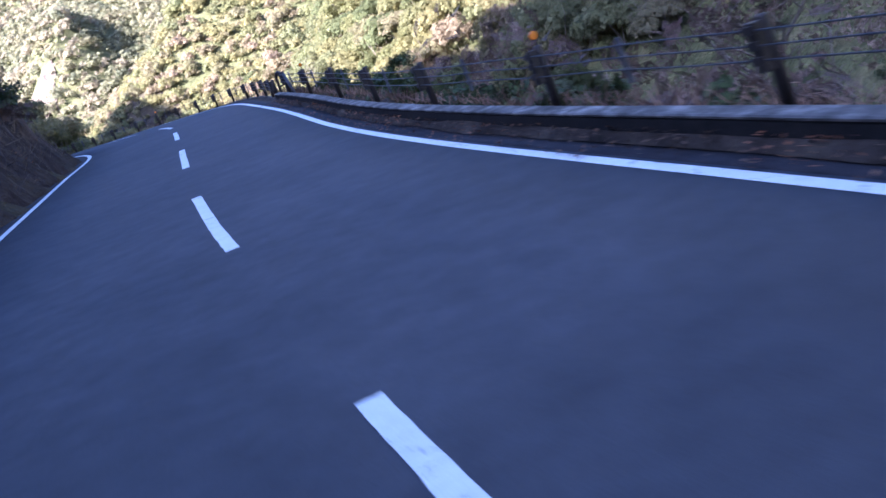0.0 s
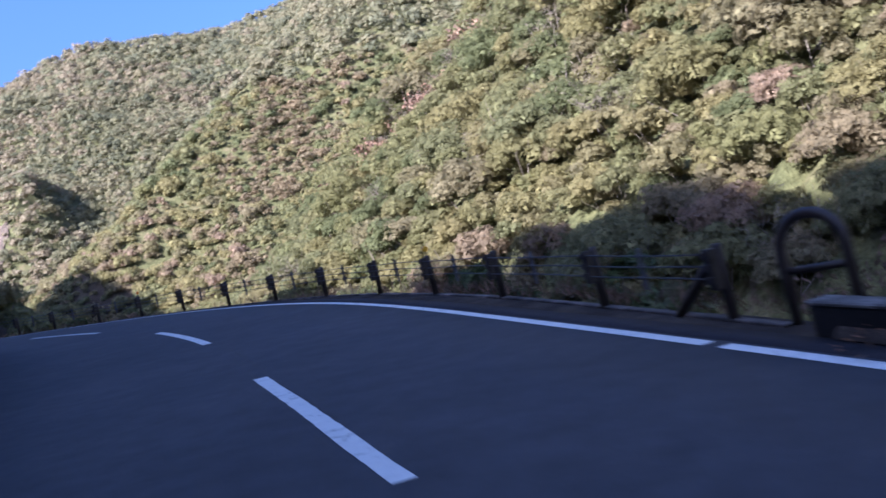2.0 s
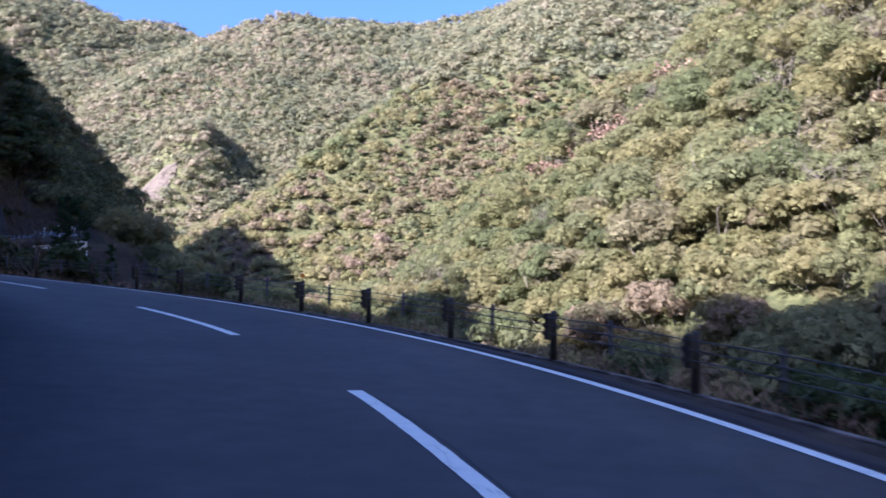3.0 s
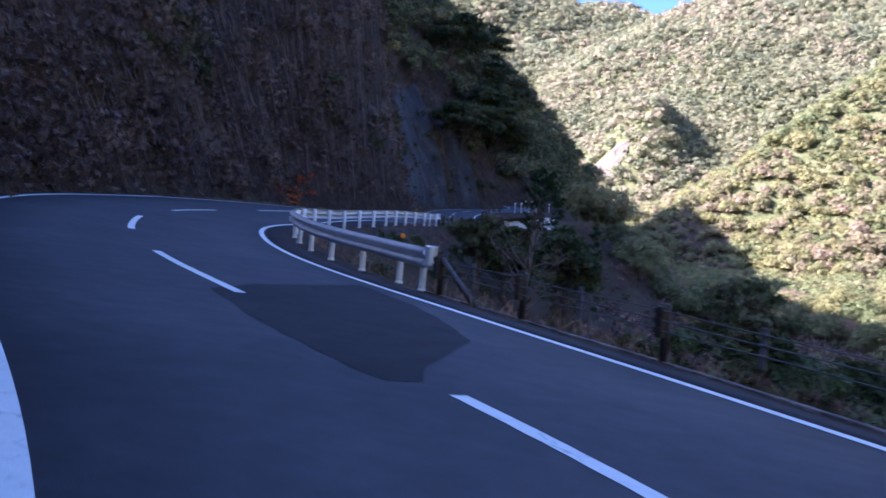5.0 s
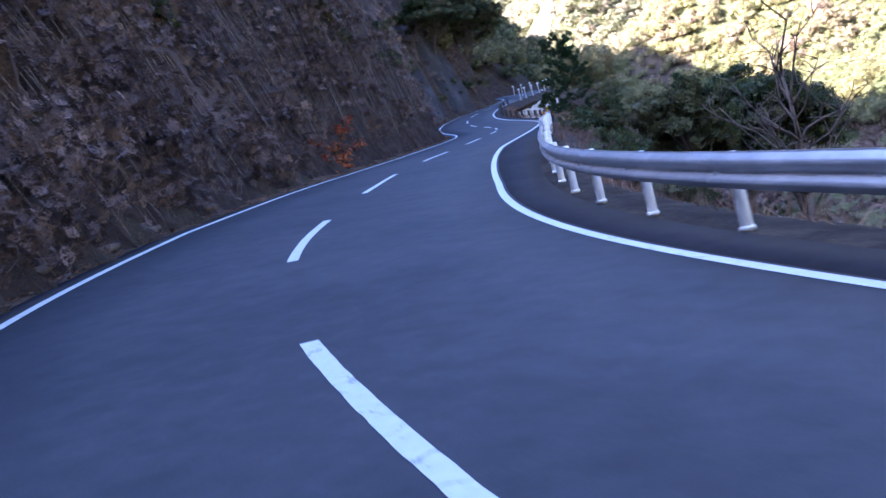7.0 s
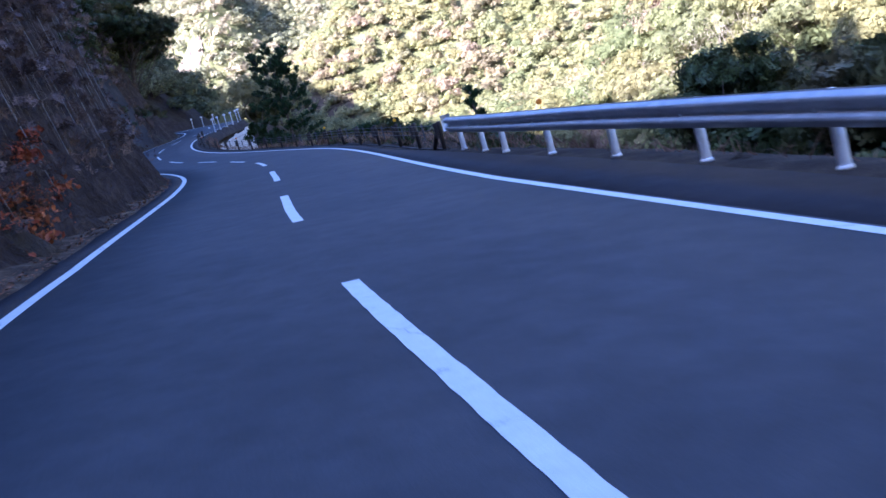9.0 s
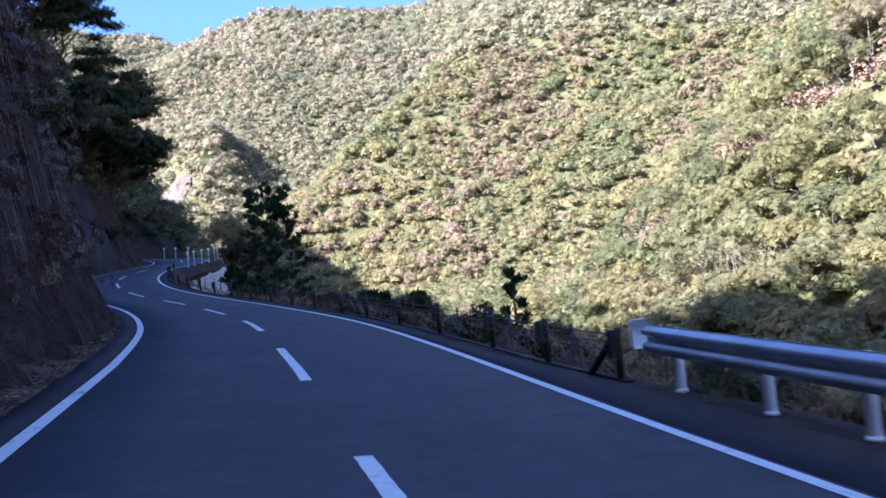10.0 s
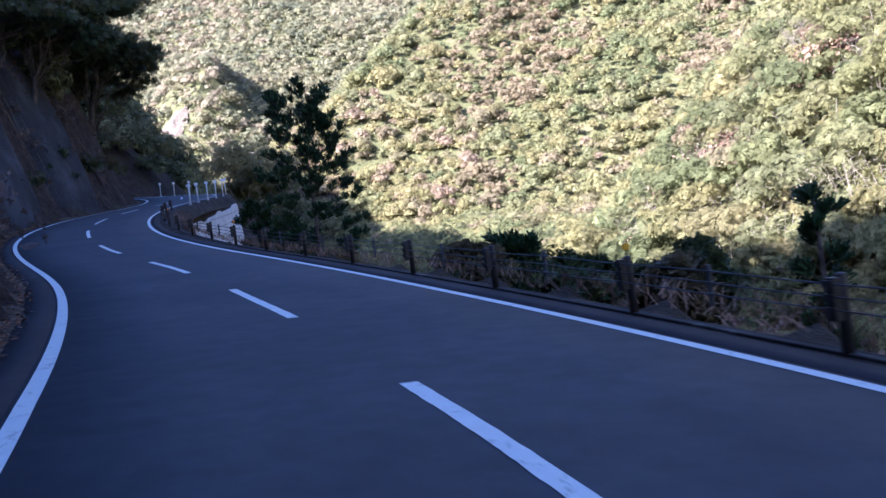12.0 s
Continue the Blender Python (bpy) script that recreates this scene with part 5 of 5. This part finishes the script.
def broadleaf(at, height, spread, label, mat=None, name="evergreen_tree", lean=(0.0, 0.0), flat=0.55, group="", per=90, size=0.3, levels=16):
    e = thing(name, label, "tree", at, 0, group)
    bm = bmesh.new()
    top = Vector((lean[0] * 0.6, lean[1] * 0.6, height * 0.62))
    trunk = limb(bm, (0, 0, -0.5), top, 0.14 + height * 0.012, 0.06, 0.05, 9, 6)
    part("trunk", bm, BARK, e, "", True)
    bm = bmesh.new()
    cs, rs = [], []
    for k in range(levels):
        p = trunk[random.randint(2, 6)]
        a, w = k * 2.4 + random.uniform(-0.4, 0.4), random.uniform(0.35, 1.0)
        tip = Vector((lean[0] + math.cos(a) * spread * w, lean[1] + math.sin(a) * spread * w, height * (0.42 + 0.52 * (1 - w * w * 0.75) * random.uniform(0.8, 1.05))))
        pts = limb(bm, p, tip, 0.06, 0.015, 0.12, 5)
        for q in (pts[-1], pts[-2]):
            cs.append(q[:])
            rs.append(spread * random.uniform(0.26, 0.42))
    tagged(part("branchwork", bm, BARK, e, "", True), "bare boughs", kind="stuff")
    crown_mesh("crown", cs, rs, per, size, mat or BUSH, e, flat, core=0.35)
    return e


def bare_tree(at, height, spread, label, mat=None, group="bare trees", twigs=26):
    e = thing("bare_tree", label, "bare tree", at, random.uniform(0, 360), group)
    bm = bmesh.new()
    trunk = limb(bm, (0, 0, -0.4), (0.1 * height, 0.05 * height, height * 0.8), 0.02 * height, 0.006 * height, 0.06, 7, 6)
    part("trunk", bm, mat or PALE_BARK, e, "", True)
    bm = bmesh.new()
    for k in range(twigs):
        p = trunk[random.randint(2, 6)]
        a, w = k * 2.4 + random.uniform(-0.5, 0.5), random.uniform(0.4, 1)
        tip = p + Vector((math.cos(a) * spread * w, math.sin(a) * spread * w, height * random.uniform(0.08, 0.4)))
        pts = limb(bm, p, tip, 0.007 * height, 0.002 * height, 0.15, 4)
        for q in pts[2:]:
            for _ in range(2):
                limb(bm, q, q + Vector((random.uniform(-1, 1), random.uniform(-1, 1), random.uniform(0.1, 1))) * spread * 0.35, 0.003 * height, 0.001 * height, 0.15, 3, 2)
    tagged(part("branchwork", bm, mat or PALE_BARK, e, "", True), "thin leafless boughs and twigs", kind="stuff")
    return e


gz = ground_z(-72.6, 151.6)
pine_tree((-72.6, 151.6, gz), 16.3 - gz, 2.8, "tall dark pine rooted on the bank below the road", 0.42, rows=46, tufts=9)
for x, y, top, sp in ((-77.5, 158.0, 11.6, 1.5), (-75.0, 156.0, 10.4, 1.4), (-55.5, 127.3, 8.9, 0.55), (-62.5, 133.0, 8.4, 0.8)):
    gz = ground_z(x, y)
    pine_tree((x, y, gz), top - gz, sp, "young dark pine on the bank below the road", 0.3, group="young pines", rows=24 if sp > 0.7 else 15, tufts=7 if sp > 0.7 else 4)
for x, y, top, sp in ((-47.0, 101.5, 8.4, 1.8), (-44.5, 97.5, 7.6, 1.9), (-37.0, 106.0, 7.0, 2.6), (-33.5, 97.0, 5.6, 2.3), (-46.6, 91.0, 7.4, 1.6),
                      (-47.5, 95.5, 6.4, 1.3), (-75.5, 158.5, 10.4, 1.9), (-75.6, 152.0, 9.6, 1.7),
                      (-6.0, 50.5, 2.2, 1.8), (-2.5, 47.0, 1.6, 2.0), (-9.5, 56.5, 2.4, 1.6), (-53.0, 117.5, 6.6, 1.3), (-59.5, 122.1, 8.8, 0.95), (-61.2, 122.8, 8.6, 0.5), (-63.5, 127.3, 8.9, 0.8), (-57.2, 113.8, 7.3, 0.9), (-56.0, 111.0, 7.0, 1.0), (-55.0, 108.5, 7.2, 1.0), (-30.5, 71.5, 4.6, 1.4), (-26.0, 69.0, 4.2, 1.6)):
    gz = ground_z(x, y)
    broadleaf((x, y, gz), top - gz, sp, "dark evergreen tree on the shaded bank below the road", group="bank trees")
for x, y, h, sp in ((-101.5, 186.0, 18.0, 5.0), (-98.6, 183.0, 8.5, 4.4), (-95.5, 168.0, 9.0, 3.6), (-97.0, 175.0, 11.0, 4.0), (-94.0, 160.0, 8.0, 3.2), (-100.5, 187.0, 12.0, 4.6), (-99.0, 178.0, 7.5, 3.6), (-103.0, 181.0, 13.0, 4.5)):
    gz = ground_z(x, y)
    broadleaf((x, y, gz), h, sp, "large dark evergreen tree leaning out from the rock slope", lean=(2.2, 0.3), flat=0.34, per=110, size=0.36, levels=26, group="cliff trees")
gz = ground_z(-101, 172)
broadleaf((-101.5, 171.0, gz), 10.0, 4.2, "dark evergreen tree leaning out from the rock slope", lean=(2.5, 0.0), flat=0.35, per=130, size=0.36, levels=24)
bare_tree((-43.2, 89.7, ground_z(-43.2, 89.7)), 6.7, 2.2, "gnarled dead tree with dark twigs below the guardrail", BARK)
bare_tree((-27.4, 66.6, ground_z(-27.4, 66.6)), 3.0, 1.2, "small broken leafless tree beside the wire-rope barrier")
bare_tree((3.2, 31.5, ground_z(3.2, 31.5)), 3.2, 1.5, "leafless pale shrub behind the low wall")
bare_tree((2.0, 36.0, ground_z(2.0, 36.0)), 3.0, 1.3, "leafless pale shrub behind the low wall")
bare_tree((7.2, 22.5, ground_z(7.2, 22.5)), 3.6, 1.6, "leafless pale shrub behind the low wall")
for j in range(16):
    x, y = random.uniform(3.5, 15), random.uniform(16, 46)
    x -= (y - 16) * 0.2
    bare_tree((x, y, ground_z(x, y)), random.uniform(3.5, 6.5), random.uniform(1.0, 1.8), "leafless grey tree in the shade behind the low wall", VINE, twigs=14)
for x, y, h in ((33, 150, 9), (18, 148, 6), (8, 160, 6), (20, 132, 6), (27, 172, 8), (2, 178, 6), (-8, 190, 6), (14, 205, 8), (-16, 225, 7), (-22, 250, 6), (44, 140, 8), (38, 128, 7), (-12, 268, 8), (0, 232, 8)):
    bare_tree((x, y, ground_z(x, y)), h, h * 0.4, "leafless pale tree among evergreen woods")

# ---- dry growth on the cut slope ----
def slope_points(n, s_lo, s_hi, up_lo, up_hi, power=1.0):
    s = rng.uniform(s_lo, s_hi, n)
    w = up_lo + (up_hi - up_lo) * rng.random(n) ** power
    p = road_point(s, -4.3 - w)
    p[:, 2] = terrain(p[:, 0], p[:, 1], False)
    return p


def blades(p, length, width, spread, droop=0.0):
    """Thin stems: a bent pair of narrow quads each."""
    n = len(p)
    d = unit(n) * spread + np.array([0, 0, 1.0])
    d /= np.linalg.norm(d, axis=1)[:, None]
    ln = (length * (0.5 + rng.random(n)))[:, None]
    side = np.cross(d, unit(n))
    side /= np.linalg.norm(side, axis=1)[:, None]
    side *= width
    m = p + d * ln * 0.55
    t = p + d * ln + np.column_stack([unit(n)[:, :2] * 0.15 * ln, -droop * ln[:, 0]])
    v = np.stack([p - side, p + side, m + side * 0.7, m - side * 0.7, t], 1).reshape(-1, 3)
    b = np.arange(n)[:, None] * 5
    q = np.concatenate([b + np.array([[0, 1, 2, 3]]), b + np.array([[3, 2, 4, 4]])])
    return v, q


def out_of_slope(p, amount):
    """Lean growth out from the slope."""
    q = p.copy()
    _, u = off_road(p[:, 0], p[:, 1])
    line = np.column_stack([CL[:, :2], np.arange(len(CL))])
    _, _, idx = along(line, p[:, 0], p[:, 1])
    q[:, :2] += NOR[idx] * amount
    return q


p = np.concatenate([slope_points(420, 20, 215, 0.7, 10), slope_points(320, 70, 160, 0.7, 4.5)])
joined("rock_outcrops", [blobs(out_of_slope(p, -0.4), rng.uniform(0.3, 0.95, len(p)), 1, 1.3, 0.38)], ROCK, "angular weathered rocks in the cut slope", "rocks", False)
p = np.concatenate([slope_points(700, 20, 205, 0.4, 15), slope_points(500, 68, 150, 0.3, 9), slope_points(600, 72, 104, 0.2, 6.5), slope_points(150, 104, 128, 0.2, 3)])
joined("dry_shrubs", [leaf_quads(out_of_slope(p, 0.2), rng.uniform(0.45, 1.4, len(p)), 40, 0.28, 0.9, fill=0.2, thin=0.5)], DRY_TWIGS, "brown withered shrubs covering the cut slope", "shrubs")
p = slope_points(34000, 20, 205, 0.1, 16)
joined("dry_stems", [blades(out_of_slope(p, 0.05), 0.9, 0.011, 1.1, 0.5)], VINE, "tangled dry brown stems and grass on the cut slope", "dry grass")
p = np.concatenate([slope_points(260, 20, 215, 0.8, 14), slope_points(40, 70, 140, 3, 9), slope_points(9, 103.5, 108, 2.6, 3.6), slope_points(6, 120, 123, 0.9, 1.6), slope_points(5, 112, 115, 3.0, 4.0)])
joined("green_shrubs", [leaf_quads(out_of_slope(p, 0.3), rng.uniform(0.35, 1.2, len(p)), 50, 0.32, 0.8, fill=0.4, thin=0.7)], BUSH, "green evergreen shrubs on the cut slope", "shrubs")
p = slope_points(5200, 30, 200, 0.0, 0.9)
joined("grass_edge", [blades(p, 0.3, 0.006, 0.7, 0.2)], VINE, "dry grass along the foot of the cut slope", "grass")

# hanging vines: thin bent strips running down the slope
vs, fs, k = [], [], 0
for j in range(1100):
    s = random.uniform(30, 200)
    w0 = random.uniform(1.5, 13)
    w = np.linspace(w0, max(0.05, w0 - random.uniform(1.0, 4.5)), 9)
    ss = s + np.cumsum(np.random.normal(0, 0.1, 9)) + np.linspace(0, random.uniform(-0.4, 1.8), 9)
    q = road_point(ss, -4.3 - w)
    q[:, 2] = terrain(q[:, 0], q[:, 1], False)
    q = out_of_slope(q, 0.16 + 0.3 * np.sin(np.linspace(0, 3.1, 9))[:, None] * random.random()) + np.random.normal(0, 0.04, q.shape)
    wd = random.uniform(0.004, 0.013)
    t = np.stack([np.interp(ss, SS, TAN[:, 0]), np.interp(ss, SS, TAN[:, 1]), 0 * ss], 1) * wd
    vs.append(np.stack([q - t, q + t + np.array([0, 0, wd])], 1).reshape(-1, 3))
    i = np.arange(8)[:, None] * 2 + k
    fs.append(np.concatenate([i, i + 1, i + 3, i + 2], 1))
    k += 18
for j in range(420):
    s = random.uniform(80, 128) if j % 3 else random.uniform(60, 200)
    w0 = random.uniform(2.2, 8)
    w = np.linspace(w0, random.uniform(0.1, 0.5 * w0), 13)
    ss = s + np.linspace(0, random.uniform(0.6, 3.2), 13) + 0.12 * np.sin(np.linspace(0, random.uniform(2, 7), 13))
    q = road_point(ss, -4.3 - w)
    q[:, 2] = terrain(q[:, 0], q[:, 1], False)
    q = out_of_slope(q, 0.25 + 0.35 * np.sin(np.linspace(0, 3.1, 13))[:, None] * random.random())
    wd = random.uniform(0.007, 0.016)
    t = np.stack([np.interp(ss, SS, TAN[:, 0]), np.interp(ss, SS, TAN[:, 1]), 0 * ss], 1) * wd
    vs.append(np.stack([q - t, q + t + np.array([0, 0, wd])], 1).reshape(-1, 3))
    i = np.arange(12)[:, None] * 2 + k
    fs.append(np.concatenate([i, i + 1, i + 3, i + 2], 1))
    k += 26
joined("hanging_vines", [(np.concatenate(vs), np.concatenate(fs))], VINE, "pale dry vines and roots hanging down the cut slope", "vines")

# sprayed concrete over the rock near the far bend
def slope_sheet(name, s_lo, s_hi, up_lo, up_hi, lift, mat, label, category):
    a, w = np.arange(s_lo, s_hi, 0.6), np.arange(up_lo, up_hi, 0.5)
    A_, W_ = np.meshgrid(a, w)
    edge = 1.2 * vnoise(A_.ravel(), W_.ravel(), 2.4, 71)
    q = road_point(A_.ravel() + edge * 0.6, -4.3 - W_.ravel() + 0.35 * edge)
    q[:, 2] = terrain(q[:, 0], q[:, 1], False)
    fall = np.minimum.reduce([A_.ravel() - s_lo, s_hi - A_.ravel(), up_hi - W_.ravel(), W_.ravel() - up_lo + 0.15])
    q = out_of_slope(q, (lift * np.clip(fall / 0.9, -0.8, 1))[:, None])
    i = np.arange(len(w) - 1)[:, None] * len(a) + np.arange(len(a) - 1)[None, :]
    return tagged(mesh_object(name, q, np.stack([i, i + 1, i + len(a) + 1, i + len(a)], -1).reshape(-1, 4), mat, smooth=True), label, category, kind="structure")


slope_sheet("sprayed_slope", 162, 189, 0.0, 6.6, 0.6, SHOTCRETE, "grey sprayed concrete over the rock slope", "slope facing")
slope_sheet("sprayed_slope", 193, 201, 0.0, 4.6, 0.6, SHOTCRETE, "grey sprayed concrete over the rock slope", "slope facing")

# ropes of the rockfall net over the sheer rock at the inner bend
net = thing("rockfall_net", "slack grey wire ropes of a rockfall net on the rock face", "rockfall net", at_road(126, -4.7))
net_base = at_road(126, -4.7)


def net_rope(pts, r0, label):
    bm = bmesh.new()
    tube(bm, [Vector(q) - net_base for q in pts], r0, 6)
    part("rope", bm, NET_ROPE, net, label, True)


q = np.arange(117, 136, 0.6)
net_rope(road_point(q, -4.45 - 0.1 * np.sin(q * 1.7), 0.42 + 0.06 * np.sin(q * 1.1)), 0.014, "wire rope along the foot of the net")
for s in np.arange(117.5, 136, 2.9):
    w = np.linspace(0.12, 3.2, 12)
    ss = s + np.linspace(0, random.uniform(-2.2, 0.6), 12) + np.random.normal(0, 0.05, 12)
    q = road_point(ss, -4.35 - w)
    q[:, 2] = terrain(q[:, 0], q[:, 1], False)
    net_rope(out_of_slope(q, 0.22), 0.011, "wire rope hanging down the rock")

# timber along the foot of the slope
for s0, s1 in ((84, 91), (92, 99.5), (101, 107)):
    q = np.arange(s0, s1, 0.5)
    bm = bmesh.new()
    tube(bm, [Vector(v_) for v_ in road_point(q, -4.35 + 0.06 * np.sin(q), 0.13 + 0.05 * np.sin(q * 0.7))], 0.09, 8)
    tagged(part("fallen_log", bm, BARK, None, "", True), "dark weathered log lying at the foot of the slope", "log", group="logs")

# fallen leaves on the shoulder
n = 13000
s = rng.uniform(10, 190, n)
p = road_point(s, -np.interp(s, BANK_S, LEFT) - 0.45 - 0.75 * rng.random(n) ** 0.7, 0.03)
p[:, 2] = np.maximum(p[:, 2] - 0.05, terrain(p[:, 0], p[:, 1], False)) + 0.02 + 0.04 * rng.random(n)
d = unit(n) * np.array([1, 1, 0.3])
a = np.cross(d, unit(n)); a /= np.linalg.norm(a, axis=1)[:, None]
a[:, 2] *= 0.35
b = np.cross(a, np.array([0.2, 0.1, 1.0]))
sz = (0.03 + 0.05 * rng.random(n))[:, None]
joined("fallen_leaves", [(np.stack([p - a * sz, p - b * sz * 0.6, p + a * sz, p + b * sz * 0.6], 1).reshape(-1, 3), np.arange(4 * n).reshape(-1, 4))], LITTER,
       "brown and orange fallen leaves along the road shoulder", "leaves")
n = 2600
s = rng.uniform(-16, 30, n)
w = rng.random(n) ** 1.4
p = road_point(s, 3.33 - 0.45 * w, 0.02 + 0.09 * (1 - w) + 0.03 * rng.random(n))
d = unit(n) * np.array([1, 1, 0.25])
a = np.cross(d, unit(n)); a /= np.linalg.norm(a, axis=1)[:, None]
a[:, 2] *= 0.3
b = np.cross(a, np.array([0.2, 0.1, 1.0]))
sz = (0.02 + 0.035 * rng.random(n))[:, None]
joined("fallen_leaves", [(np.stack([p - a * sz, p - b * sz * 0.6, p + a * sz, p + b * sz * 0.6], 1).reshape(-1, 3), np.arange(4 * n).reshape(-1, 4))], LITTER,
       "brown leaf litter along the foot of the low wall", "leaves")
p = slope_points(46, 112, 118, 0.0, 0.45)
joined("rust_ferns", [leaf_quads(out_of_slope(p, 0.15), rng.uniform(0.15, 0.4, len(p)), 70, 0.12, 0.7, fill=0.3)], RUST, "rust-red withered ferns at the foot of the slope", "ferns")

# grass and low growth along the valley edge
n = 16000
s = rng.uniform(-15, 190, n)
u0 = np.where((s > 73) & (s < 117), np.interp(s, [73, 100, 104, 117], [4.3, 4.8, 4.9, 3.9]), 3.9)
p = road_point(s, u0 + 0.1 + 1.8 * rng.random(n))
p[:, 2] = terrain(p[:, 0], p[:, 1], False)
joined("grass_edge", [blades(p, 0.32, 0.007, 0.8, 0.3)], DRY, "dry brown grass along the valley edge", "grass")
n = 60
s = rng.uniform(-10, 190, n)
u0 = np.where((s > 73) & (s < 117), 5.6, 4.9)
keep = (s < 160)
s, u0 = s[keep], u0[keep]
n = len(s)
p = road_point(s, u0 + 1.6 * rng.random(n))
p[:, 2] = terrain(p[:, 0], p[:, 1], False) + 0.1
joined("edge_bushes", [blobs(p, rng.uniform(0.2, 0.4, n), 1), leaf_quads(p, rng.uniform(0.35, 0.8, n), 60, 0.28, thin=0.7)], BUSH, "low dark bushes just beyond the barriers", "bushes")
n = 14000
p = np.column_stack([rng.uniform(-100, -20, n), rng.uniform(60, 240, n), np.zeros(n)])
_, d, _ = along(SPINE, p[:, 0], p[:, 1])
p = p[(d > 6) & (d < 45)]
p[:, 2] = terrain(p[:, 0], p[:, 1], False)
joined("dry_grass_slope", [blades(p, 0.8, 0.014, 0.6, 0.3)], DRY, "dry grass on the bank below the road", "grass")
